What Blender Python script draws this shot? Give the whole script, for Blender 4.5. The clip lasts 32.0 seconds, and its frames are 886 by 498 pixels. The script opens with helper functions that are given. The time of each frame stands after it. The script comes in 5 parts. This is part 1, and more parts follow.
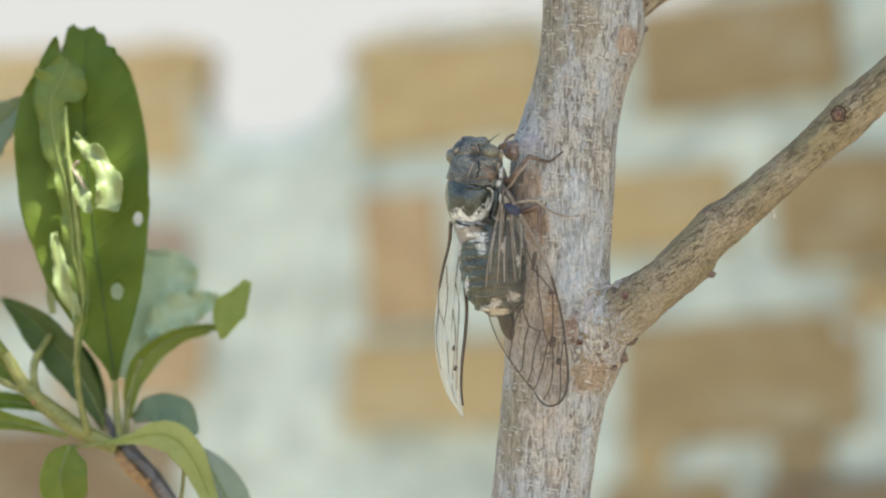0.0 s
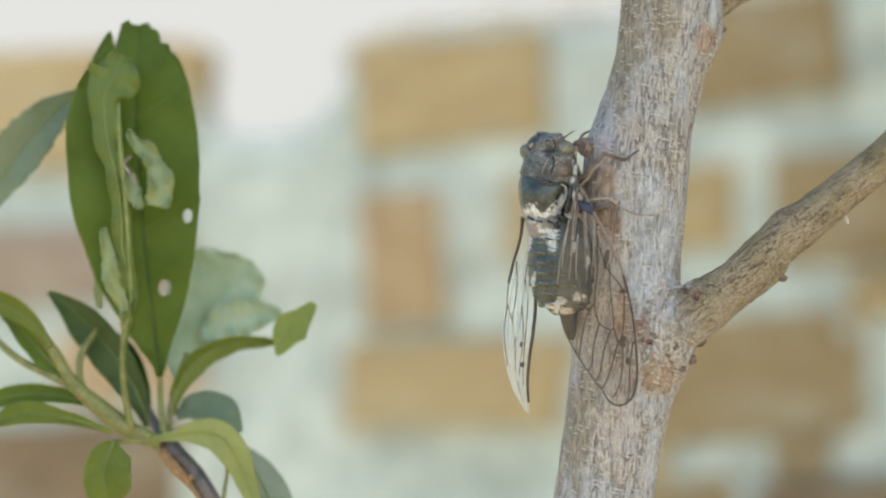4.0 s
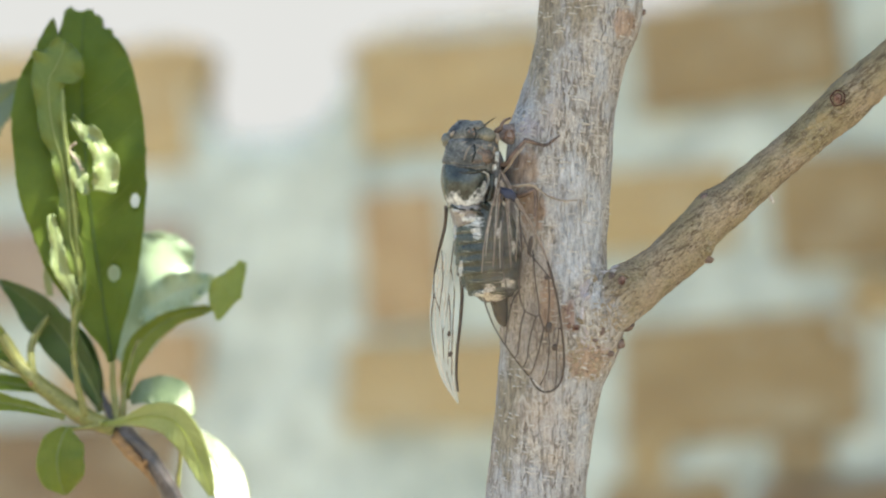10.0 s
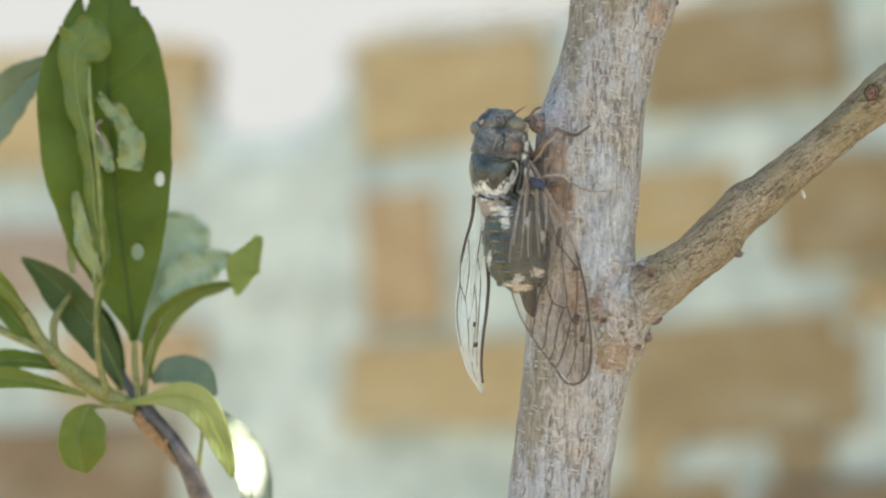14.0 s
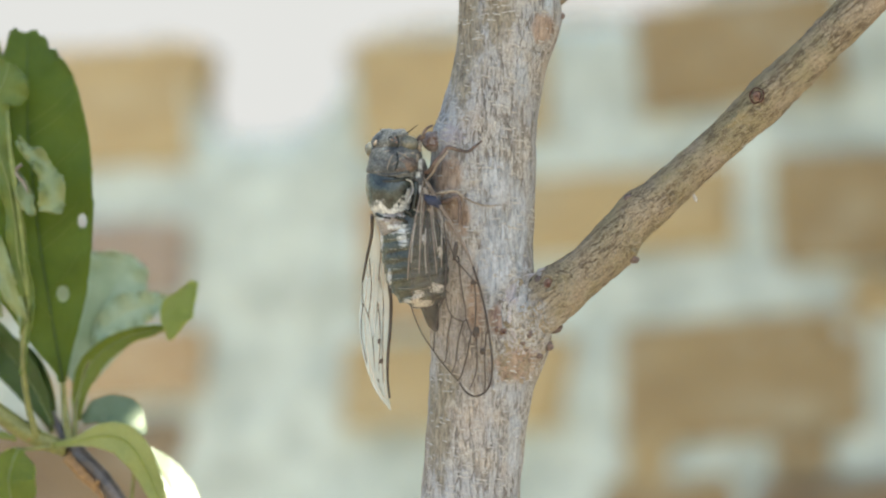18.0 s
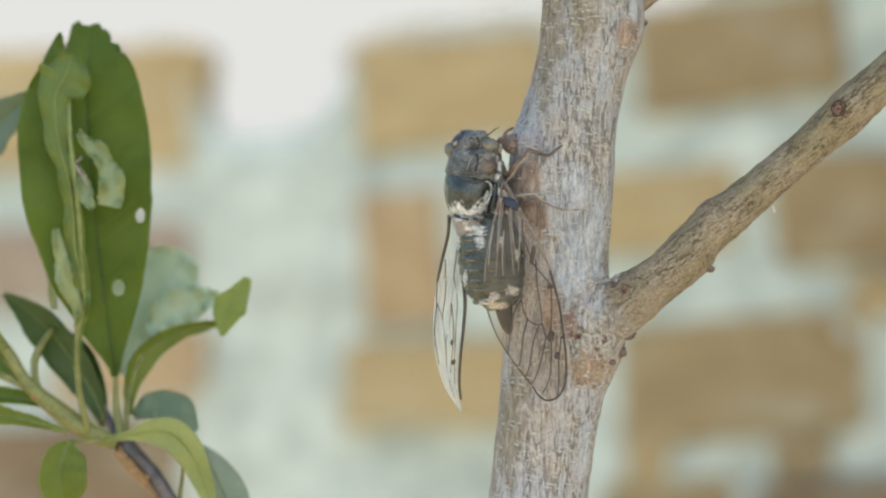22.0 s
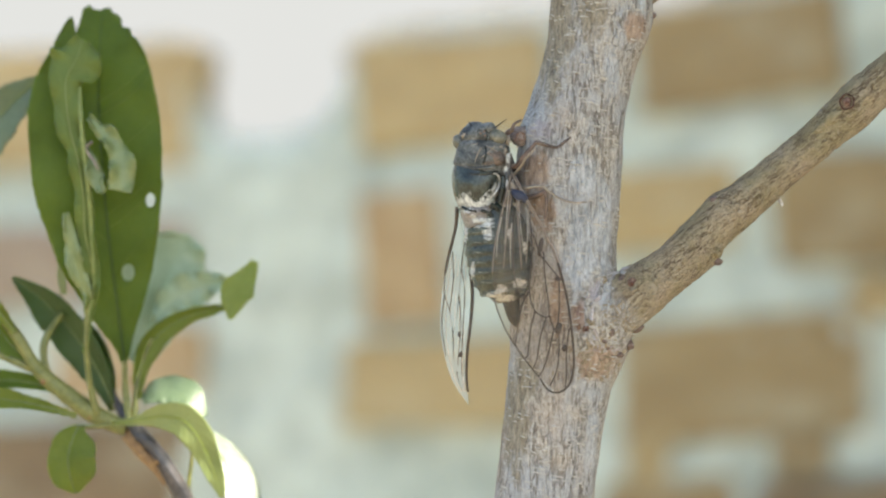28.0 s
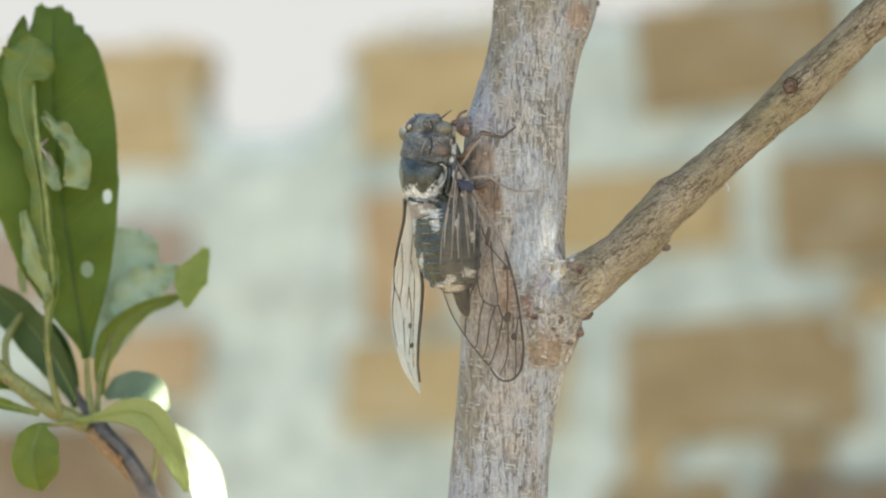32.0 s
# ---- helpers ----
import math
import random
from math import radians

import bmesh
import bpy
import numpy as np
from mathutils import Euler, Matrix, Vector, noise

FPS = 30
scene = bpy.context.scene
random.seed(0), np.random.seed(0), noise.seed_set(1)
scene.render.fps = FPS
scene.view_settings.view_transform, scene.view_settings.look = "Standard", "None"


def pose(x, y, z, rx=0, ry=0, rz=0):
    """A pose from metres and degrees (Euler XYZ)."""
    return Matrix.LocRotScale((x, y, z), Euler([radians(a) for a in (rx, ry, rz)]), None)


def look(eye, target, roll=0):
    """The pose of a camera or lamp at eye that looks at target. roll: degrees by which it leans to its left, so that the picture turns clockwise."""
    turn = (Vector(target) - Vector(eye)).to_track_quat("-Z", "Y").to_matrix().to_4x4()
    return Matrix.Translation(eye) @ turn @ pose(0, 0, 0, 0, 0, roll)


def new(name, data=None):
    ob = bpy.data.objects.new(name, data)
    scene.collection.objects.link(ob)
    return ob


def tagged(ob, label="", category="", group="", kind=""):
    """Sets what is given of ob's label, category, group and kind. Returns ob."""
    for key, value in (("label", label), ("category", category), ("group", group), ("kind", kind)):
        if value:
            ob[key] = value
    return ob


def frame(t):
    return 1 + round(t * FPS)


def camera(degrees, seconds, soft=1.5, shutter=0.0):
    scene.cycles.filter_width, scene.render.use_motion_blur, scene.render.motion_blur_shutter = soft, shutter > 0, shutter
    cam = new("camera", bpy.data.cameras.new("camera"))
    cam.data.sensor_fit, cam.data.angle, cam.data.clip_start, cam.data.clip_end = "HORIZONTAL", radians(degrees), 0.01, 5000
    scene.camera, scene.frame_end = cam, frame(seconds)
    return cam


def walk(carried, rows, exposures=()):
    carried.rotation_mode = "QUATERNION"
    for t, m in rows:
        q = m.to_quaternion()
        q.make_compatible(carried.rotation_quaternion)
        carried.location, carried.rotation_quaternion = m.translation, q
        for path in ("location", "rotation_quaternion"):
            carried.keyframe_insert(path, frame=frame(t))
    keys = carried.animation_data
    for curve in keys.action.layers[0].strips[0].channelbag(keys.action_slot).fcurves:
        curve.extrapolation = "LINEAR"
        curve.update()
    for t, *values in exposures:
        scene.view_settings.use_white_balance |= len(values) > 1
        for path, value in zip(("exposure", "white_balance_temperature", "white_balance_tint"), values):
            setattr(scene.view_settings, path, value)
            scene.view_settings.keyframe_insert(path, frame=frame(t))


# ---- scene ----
from mathutils.bvhtree import BVHTree

cam = camera(21.7, 32.0, soft=2.2)
CAMERA_POSE = pose(0, -0.40, 1.30, 90, 0, 0)
walk(cam, [(0.0, CAMERA_POSE), (32.0, CAMERA_POSE)], exposures=[(0.0, 1.42, 6900, 2), (32.0, 1.42, 6900, 2)])
cam.data.dof.use_dof = True
cam.data.dof.focus_distance = 0.392
cam.data.dof.aperture_fstop = 10.0

# ---- world, sun ----
SUN = Vector((0.52, -0.52, 1.15)).normalized()
world = bpy.data.worlds.new("sky")
scene.world = world
world.use_nodes = True
wn = world.node_tree.nodes
sky = wn.new("ShaderNodeTexSky")
sky.sky_type, sky.sun_disc = "NISHITA", False
sky.sun_elevation = math.asin(SUN.z)
sky.sun_rotation = math.atan2(SUN.x, SUN.y)
sky.air_density, sky.dust_density, sky.ozone_density = 1.0, 2.0, 1.0
wn["Background"].inputs["Strength"].default_value = 0.15
world.node_tree.links.new(sky.outputs["Color"], wn["Background"].inputs["Color"])
sun_data = bpy.data.lights.new("sun", "SUN")
sun_data.energy, sun_data.angle, sun_data.color = 5.0, radians(0.53), (1.0, 0.94, 0.84)
sun = new("sun", sun_data)
sun.matrix_world = look(SUN * 10 + Vector((0, 0, 1.3)), (0, 0, 1.3))


# ---- materials ----
class Nodes:
    """A small builder of node materials."""

    def __init__(self, name):
        self.m = bpy.data.materials.new(name)
        self.m.use_nodes = True
        self.t = self.m.node_tree
        self.b = self.t.nodes["Principled BSDF"]
        self.out = self.t.nodes["Material Output"]

    def node(self, kind, **inputs):
        n = self.t.nodes.new("ShaderNode" + kind)
        for k, v in inputs.items():
            self.put(v, n.inputs[k.replace("_", " ")])
        return n

    def put(self, v, socket):
        if isinstance(v, bpy.types.NodeSocket):
            self.t.links.new(v, socket)
        elif isinstance(v, tuple) and len(v) == 3 and socket.type == "RGBA":
            socket.default_value = (*v, 1.0)
        else:
            socket.default_value = v

    def coords(self, scale=(1, 1, 1)):
        n = self.node("Mapping", Vector=self.node("TexCoord").outputs["Object"])
        n.inputs["Scale"].default_value = scale
        return n.outputs[0]

    def noise(self, vec, scale, detail=4.0, rough=0.6):
        return self.node("TexNoise", Vector=vec, Scale=scale, Detail=detail, Roughness=rough).outputs["Fac"]

    def ramp(self, fac, stops):
        n = self.node("ValToRGB", Fac=fac)
        e = n.color_ramp.elements
        while len(e) < len(stops):
            e.new(0.5)
        for el, (p, c) in zip(e, stops):
            el.position, el.color = p, (*c, 1.0)
        return n.outputs["Color"]

    def mix(self, fac, a, b, blend="MIX"):
        n = self.node("MixRGB", Fac=fac, Color1=a, Color2=b)
        n.blend_type = blend
        return n.outputs["Color"]

    def math(self, op, a, b):
        n = self.t.nodes.new("ShaderNodeMath")
        n.operation = op
        self.put(a, n.inputs[0])
        self.put(b, n.inputs[1])
        return n.outputs[0]

    def bump(self, height, strength, distance):
        n = self.node("Bump", Height=height, Strength=strength, Distance=distance)
        self.put(n.outputs[0], self.b.inputs["Normal"])

    def set(self, **inputs):
        for k, v in inputs.items():
            self.put(v, self.b.inputs[k.replace("_", " ")])
        return self


def bark_tones(n, base, pale, dark, tint, warm, lean=0.0, close=1.0):
    """Fibres, wavering cracks and broad patches, long with the grain, which leans by that many degrees; close: how much finer it is. Gives colour and height."""
    turned = n.node("Mapping", Vector=n.node("TexCoord").outputs["Object"])
    turned.inputs["Rotation"].default_value = (0, radians(lean), 0)

    def grain(x, z):
        g = n.node("Mapping", Vector=turned.outputs[0])
        g.inputs["Scale"].default_value = (x, x, z)
        return g.outputs[0]

    free = grain(1, 1)
    fibre = n.noise(grain(1, 0.42), 2300 * close, 6, 0.74)
    fleck = n.noise(grain(0.5, 1.3), 1900 * close, 3, 0.6)
    streak = n.noise(grain(1, 0.13), 1350 * close, 4, 0.6)
    wander = n.noise(grain(1, 0.17), 1000 * close, 3, 0.55)
    crack = n.ramp(n.math("ABSOLUTE", n.math("SUBTRACT", wander, 0.5), 0.0), [(0.008, (1, 1, 1)), (0.045, (0, 0, 0))])
    fits = n.ramp(n.noise(grain(1, 0.5), 420, 3, 0.6), [(0.40, (0, 0, 0)), (0.58, (1, 1, 1))])
    crack = n.mix(1.0, crack, fits, "MULTIPLY")
    patch = n.noise(free, 105, 4, 0.6)
    patch_warm = n.noise(grain(1.2, 0.8), 75, 4, 0.6)
    fine = n.noise(free, 3600, 3, 0.6)
    col = n.ramp(fibre, [(0.36, dark), (0.46, base), (0.64, pale)])
    col = n.mix(n.ramp(patch, [(0.41, (0, 0, 0)), (0.58, (1, 1, 1))]), col, n.mix(0.65, col, tint))
    col = n.mix(n.ramp(patch_warm, [(0.50, (0, 0, 0)), (0.66, (1, 1, 1))]), col, n.mix(0.55, col, warm))
    col = n.mix(n.ramp(fleck, [(0.60, (0, 0, 0)), (0.68, (0.55, 0.55, 0.55))]), col, pale)
    col = n.mix(n.ramp(streak, [(0.36, (0.85, 0.85, 0.85)), (0.45, (0, 0, 0))]), col, n.mix(0.6, col, dark))
    col = n.mix(n.mix(1.0, crack, (0.8, 0.8, 0.8), "MULTIPLY"), col, dark)
    col = n.mix(0.4, col, n.mix(fine, (0.2, 0.2, 0.2), (1.6, 1.6, 1.6)), "MULTIPLY")
    h = n.math("ADD", n.math("MULTIPLY", fibre, 0.8), n.math("MULTIPLY", streak, 0.7))
    h = n.math("SUBTRACT", n.math("ADD", h, n.math("MULTIPLY", fleck, 0.35)), n.math("MULTIPLY", crack, 0.7))
    return col, h


def spread(n, spots, reach=0.42, scale=420):
    """A ragged mask round spots of (centre, half width, half height)."""
    xyz = n.node("SeparateXYZ", Vector=n.node("TexCoord").outputs["Object"])
    cover = -1.0
    for p, rx, rz in spots:
        dx = n.math("DIVIDE", n.math("SUBTRACT", xyz.outputs[0], p.x), rx)
        dz = n.math("DIVIDE", n.math("SUBTRACT", xyz.outputs[2], p.z), rz)
        cover = n.math("MAXIMUM", n.math("SUBTRACT", 1.0, n.math("ADD", n.math("MULTIPLY", dx, dx), n.math("MULTIPLY", dz, dz))), cover)
    return n.math("ADD", n.math("MULTIPLY", cover, reach), n.noise(n.coords((1, 1, 0.6)), scale, 5, 0.7))


TRUNK_TONES = ((0.385, 0.355, 0.315), (0.62, 0.59, 0.545), (0.18, 0.155, 0.138), (0.42, 0.45, 0.50), (0.47, 0.385, 0.315))
BRANCH_TONES = ((0.33, 0.268, 0.185), (0.51, 0.43, 0.315), (0.125, 0.09, 0.062), (0.29, 0.255, 0.145), (0.45, 0.365, 0.295))


def bark_material(name, tones, tone_patches=(), lean=0.0, base_tones=None):
    """Lays patches of (spots, low tone, high tone, share) over the bark; base_tones: those of the trunk, from which the
    branch takes over.
    """
    n = Nodes(name)
    col, h = bark_tones(n, *tones, lean, 1.5 if lean else 1.0)
    if base_tones:
        xyz = n.node("SeparateXYZ", Vector=n.node("TexCoord").outputs["Object"])
        along = n.math("ADD", n.math("MULTIPLY", xyz.outputs[0], 0.788), n.math("MULTIPLY", xyz.outputs[2], 0.615))
        along = n.math("ADD", n.math("MULTIPLY", along, 130.0), n.math("MULTIPLY", n.noise(n.coords(), 300, 4, 0.6), 0.9))
        near_col, _ = bark_tones(n, *base_tones)
        col = n.mix(n.ramp(along, [(0.55, (0, 0, 0)), (0.98, (1, 1, 1))]), near_col, col)
    fibre = n.noise(n.coords((1, 1, 0.34)), 1500, 6, 0.72)
    for spots, low, high, share in tone_patches:
        mask = n.ramp(spread(n, spots), [(0.56, (0, 0, 0)), (0.80, (share, share, share))])
        col = n.mix(mask, col, n.ramp(fibre, [(0.38, low), (0.60, high)]))
    n.set(Base_Color=col, Roughness=0.85, Specular_IOR_Level=0.3)
    n.bump(h, 0.95, 0.0006)
    return n.m


def leaf_material(name, top, deep, shine=0.42, glow=0.45, gloss=0.5, wax=0.0):
    n = Nodes(name)
    free = n.coords()
    blotch = n.noise(free, 90, 4, 0.6)
    fine = n.noise(free, 1400, 4, 0.65)
    col = n.mix(n.ramp(blotch, [(0.35, (0, 0, 0)), (0.65, (1, 1, 1))]), deep, top)
    smear = n.noise(free, 230, 5, 0.65)
    col = n.mix(n.ramp(smear, [(0.50, (0, 0, 0)), (0.70, (0.45, 0.45, 0.45))]), col, n.mix(1.0, col, (0.62, 0.68, 0.55), "MULTIPLY"))
    col = n.mix(n.ramp(n.noise(free, 620, 4, 0.7), [(0.60, (0, 0, 0)), (0.72, (0.35, 0.35, 0.35))]), col, n.mix(1.0, col, (1.45, 1.35, 1.1), "MULTIPLY"))
    col = n.mix(0.3, col, n.mix(fine, (0.3, 0.3, 0.3), (1.5, 1.5, 1.5)), "MULTIPLY")
    n.set(Base_Color=col, Roughness=shine, Specular_IOR_Level=gloss, Coat_Weight=wax, Coat_Roughness=0.4)
    n.bump(fine, 0.35, 0.0004)
    through_light = n.mix(0.5, col, (0.45, 0.62, 0.05), "MIX")
    tr = n.node("BsdfTranslucent", Color=through_light)
    ms = n.node("MixShader", Fac=glow)
    n.t.links.new(n.b.outputs[0], ms.inputs[1])
    n.t.links.new(tr.outputs[0], ms.inputs[2])
    n.t.links.new(ms.outputs[0], n.out.inputs["Surface"])
    return n.m


def plain_material(name, a, b, scale, rough=0.6, bump=0.3, dist=0.0003, metal=0.0, coat=0.0, speckle=0.3):
    n = Nodes(name)
    free = n.coords()
    big = n.noise(free, scale, 5, 0.62)
    fine = n.noise(free, scale * 7, 3, 0.6)
    col = n.ramp(big, [(0.34, a), (0.66, b)])
    grit = n.ramp(fine, [(0.36, (0.15, 0.15, 0.15)), (0.64, (1.0, 1.0, 1.0))])
    col = n.mix(speckle, col, n.mix(1.0, grit, (1.6, 1.6, 1.6), "MULTIPLY"), "MULTIPLY")
    n.set(Base_Color=col, Roughness=rough, Metallic=metal, Coat_Weight=coat)
    n.bump(n.math("ADD", big, n.math("MULTIPLY", fine, 0.5)), bump, dist)
    return n.m


def brick_material(name, a, b):
    n = Nodes(name)
    shift = n.node("VectorMath")
    n.put(n.coords(), shift.inputs[0])
    n.put(n.node("CombineXYZ", X=n.math("MULTIPLY", n.node("ObjectInfo").outputs["Random"], 37.0)).outputs[0], shift.inputs[1])
    free = shift.outputs[0]
    smear = n.noise(free, 2.6, 3, 0.55)
    cloud = n.noise(free, 5.0, 4, 0.6)
    grain = n.noise(free, 30, 5, 0.65)
    col = n.ramp(cloud, [(0.35, a), (0.65, b)])
    col = n.mix(n.ramp(grain, [(0.35, (0, 0, 0)), (0.7, (0.5, 0.5, 0.5))]), col, n.mix(0.4, col, (0.50, 0.40, 0.26)))
    col = n.mix(n.ramp(smear, [(0.54, (0, 0, 0)), (0.74, (0.45, 0.45, 0.45))]), col, (0.45, 0.44, 0.34))
    n.set(Base_Color=col, Roughness=0.9)
    n.bump(grain, 0.6, 0.003)
    return n.m


def wing_material(name, clear, stain, share):
    n = Nodes(name)
    patch = n.noise(n.coords(), 120, 3, 0.5)
    n.set(Base_Color=stain, Roughness=0.22, Specular_IOR_Level=0.6)
    n.bump(n.noise(n.coords(), 500, 2, 0.5), 0.25, 0.0004)
    tr = n.node("BsdfTransparent", Color=clear)
    fac = n.math("MULTIPLY_ADD", patch, share)
    fac.node.inputs[2].default_value = share * 0.5
    ms = n.node("MixShader", Fac=fac)
    n.t.links.new(tr.outputs[0], ms.inputs[1])
    n.t.links.new(n.b.outputs[0], ms.inputs[2])
    n.t.links.new(ms.outputs[0], n.out.inputs["Surface"])
    return n.m


def glow_material(name, color, strength):
    n = Nodes(name)
    tint = n.mix(n.noise(n.coords(), 0.25, 2, 0.5), color, tuple(c * 0.96 for c in color))
    em = n.node("Emission", Color=tint, Strength=strength)
    n.t.links.new(em.outputs[0], n.out.inputs["Surface"])
    return n.m


BARK = bark_material("trunk_bark", TRUNK_TONES)
BARK_BRANCH = bark_material("branch_bark", BRANCH_TONES, lean=-52)
BARK_FORKED = bark_material("fork_bark", BRANCH_TONES, lean=-52, base_tones=TRUNK_TONES)
LENTICEL = plain_material("lenticel_cork", (0.42, 0.40, 0.37), (0.58, 0.56, 0.53), 900, 0.85)
TAN_CORK = plain_material("tan_cork", (0.28, 0.225, 0.16), (0.42, 0.355, 0.26), 900, 0.85)
LILAC_CORK = plain_material("lilac_cork", (0.30, 0.27, 0.275), (0.46, 0.43, 0.44), 700, 0.85, 0.6)
SCAR = plain_material("bud_scar", (0.12, 0.073, 0.055), (0.24, 0.15, 0.115), 1200, 0.8, 0.6)
PIT = plain_material("scar_pit", (0.05, 0.02, 0.015), (0.12, 0.05, 0.035), 1500, 0.8, 0.6)
BUD = plain_material("bud_scale", (0.095, 0.07, 0.062), (0.23, 0.165, 0.145), 900, 0.75, 0.8, speckle=0.6)
KNOT = plain_material("knot_bark", (0.15, 0.118, 0.108), (0.31, 0.255, 0.24), 700, 0.8, 0.8, speckle=0.6)
LEAF = leaf_material("leaf_green", (0.135, 0.19, 0.032), (0.082, 0.132, 0.024), 0.5, gloss=0.25)
LEAF_WORN = leaf_material("leaf_scraped", (0.135, 0.182, 0.048), (0.102, 0.146, 0.036), 0.5, 0.1, 0.16, 0.12)
LEAF_FLAP = leaf_material("leaf_torn_underside", (0.20, 0.25, 0.105), (0.155, 0.20, 0.075), 0.5, 0.06, 0.3, 0.8)
LEAF_LIGHT = leaf_material("leaf_light_green", (0.34, 0.385, 0.165), (0.27, 0.315, 0.125), 0.48, 0.35, 0.3)
LEAF_PALE = leaf_material("leaf_pale_underside", (0.42, 0.53, 0.37), (0.28, 0.40, 0.26), 0.4, 0.12, 0.5, 0.4)
LEAF_DARK = leaf_material("leaf_dark", (0.07, 0.118, 0.035), (0.04, 0.08, 0.022), 0.38, 0.3, 0.45)
LEAF_YOUNG = leaf_material("leaf_young", (0.21, 0.247, 0.052), (0.145, 0.185, 0.037), 0.45, 0.45, 0.3)
RIB = plain_material("leaf_rib", (0.15, 0.19, 0.055), (0.22, 0.265, 0.085), 700, 0.5)
LEAF_SHINY = leaf_material("leaf_shiny", (0.19, 0.235, 0.145), (0.135, 0.175, 0.10), 0.4, 0.04, 0.7, 1.0)
LEAF_TIP = leaf_material("leaf_yellow_green", (0.38, 0.43, 0.11), (0.29, 0.34, 0.085), 0.45, 0.5)
LEAF_BLUE = leaf_material("leaf_blue_green", (0.155, 0.205, 0.115), (0.105, 0.15, 0.08), 0.38, 0.12, 0.65)
STEM = plain_material("green_stem", (0.11, 0.125, 0.035), (0.21, 0.21, 0.065), 500, 0.5)
TWIG = plain_material("brown_twig", (0.03, 0.03, 0.036), (0.12, 0.105, 0.105), 260, 0.34, 0.5)
TWIG_TAN = plain_material("tan_node", (0.16, 0.09, 0.04), (0.30, 0.18, 0.075), 500, 0.6, 0.5)
CHITIN = plain_material("dark_chitin", (0.006, 0.008, 0.008), (0.035, 0.042, 0.036), 520, 0.2, 0.35, speckle=0.5)
CHITIN_BROWN = plain_material("brown_chitin", (0.04, 0.037, 0.036), (0.165, 0.115, 0.092), 420, 0.42, 0.8, speckle=0.75)
CHITIN_GREY = plain_material("grey_chitin", (0.014, 0.017, 0.018), (0.16, 0.165, 0.16), 380, 0.4, 1.0, coat=0.1, speckle=0.8)
CHITIN_RIM = plain_material("segment_rim", (0.10, 0.11, 0.09), (0.30, 0.30, 0.25), 700, 0.35, 0.4)
BLOOM_SOLID = plain_material("white_bloom", (0.30, 0.30, 0.28), (0.72, 0.71, 0.67), 500, 0.8, 0.5)


INK = plain_material("blue_black", (0.008, 0.011, 0.03), (0.03, 0.038, 0.075), 700, 0.6, 0.3)


def bloom_sheen_material(name, a, b, scale, rough, spots, origin, speckle=0.5, grain=(1.7, 1, 0.5)):
    """Dark shell with feathered white around spots of (u, v, half width, half height): waxy bloom, on the abdomen also
    painted highlights.
    """
    n = Nodes(name)
    free = n.coords()
    big = n.noise(free, scale, 5, 0.62)
    fine = n.noise(free, scale * 7, 3, 0.6)
    col = n.ramp(big, [(0.34, a), (0.66, b)])
    col = n.mix(speckle, col, n.ramp(fine, [(0.36, (0.24, 0.24, 0.24)), (0.64, (1.6, 1.6, 1.6))]), "MULTIPLY")
    xyz = n.node("SeparateXYZ", Vector=n.node("TexCoord").outputs["Object"])
    cover = -1.0
    for u, v, ru, rv in spots:
        p = at(u, v, -0.009) - origin
        dx = n.math("DIVIDE", n.math("SUBTRACT", xyz.outputs[0], p.x), ru * K * 0.392)
        dz = n.math("DIVIDE", n.math("SUBTRACT", xyz.outputs[2], p.z), rv * K * 0.392)
        near = n.math("SUBTRACT", 1.0, n.math("ADD", n.math("MULTIPLY", dx, dx), n.math("MULTIPLY", dz, dz)))
        cover = n.math("MAXIMUM", near, cover)
    feather = n.noise(n.coords(grain), 1500, 5, 0.75)
    dust_sheen = n.ramp(n.math("ADD", n.math("MULTIPLY", cover, 0.4), n.math("ADD", n.math("MULTIPLY", feather, 1.9), -0.48)), [(0.58, (0, 0, 0)), (0.76, (1, 1, 1))])
    white = n.ramp(fine, [(0.4, (0.36, 0.37, 0.36)), (0.6, (0.68, 0.69, 0.67))])
    n.set(Base_Color=n.mix(dust_sheen, col, white), Roughness=n.math("ADD", n.math("MULTIPLY", dust_sheen, 0.6), rough), Coat_Weight=0.15, Coat_Roughness=0.15)
    n.bump(n.math("ADD", n.math("ADD", big, n.math("MULTIPLY", fine, 0.5)), dust_sheen), 0.5, 0.0003)
    return n.m


EYE = plain_material("compound_eye", (0.10, 0.10, 0.083), (0.18, 0.175, 0.14), 500, 0.22, 0.2)
LEG = plain_material("leg_chitin", (0.05, 0.036, 0.032), (0.17, 0.115, 0.09), 700, 0.4, 0.5, speckle=0.5)
LEG_PALE = plain_material("pale_leg", (0.17, 0.135, 0.105), (0.34, 0.29, 0.235), 600, 0.5, 0.3)
VEIN = plain_material("wing_vein", (0.022, 0.017, 0.014), (0.07, 0.048, 0.035), 900, 0.4, 0.3)
# for the far wing's fine veins and the near wing's modelled reflections
VEIN_AND_SHEEN = plain_material("wing_vein_and_sheen", (0.30, 0.27, 0.23), (0.48, 0.44, 0.39), 900, 0.35, 0.3)
VEIN_TAN = plain_material("wing_vein_tan", (0.15, 0.115, 0.09), (0.27, 0.21, 0.165), 900, 0.4, 0.3)
WING_BROWN = wing_material("wing_membrane_brown", (0.90, 0.845, 0.79), (0.36, 0.30, 0.25), 0.11)
WING_CLEAR = wing_material("wing_membrane_clear", (0.97, 0.985, 0.985), (0.64, 0.75, 0.78), 0.36)
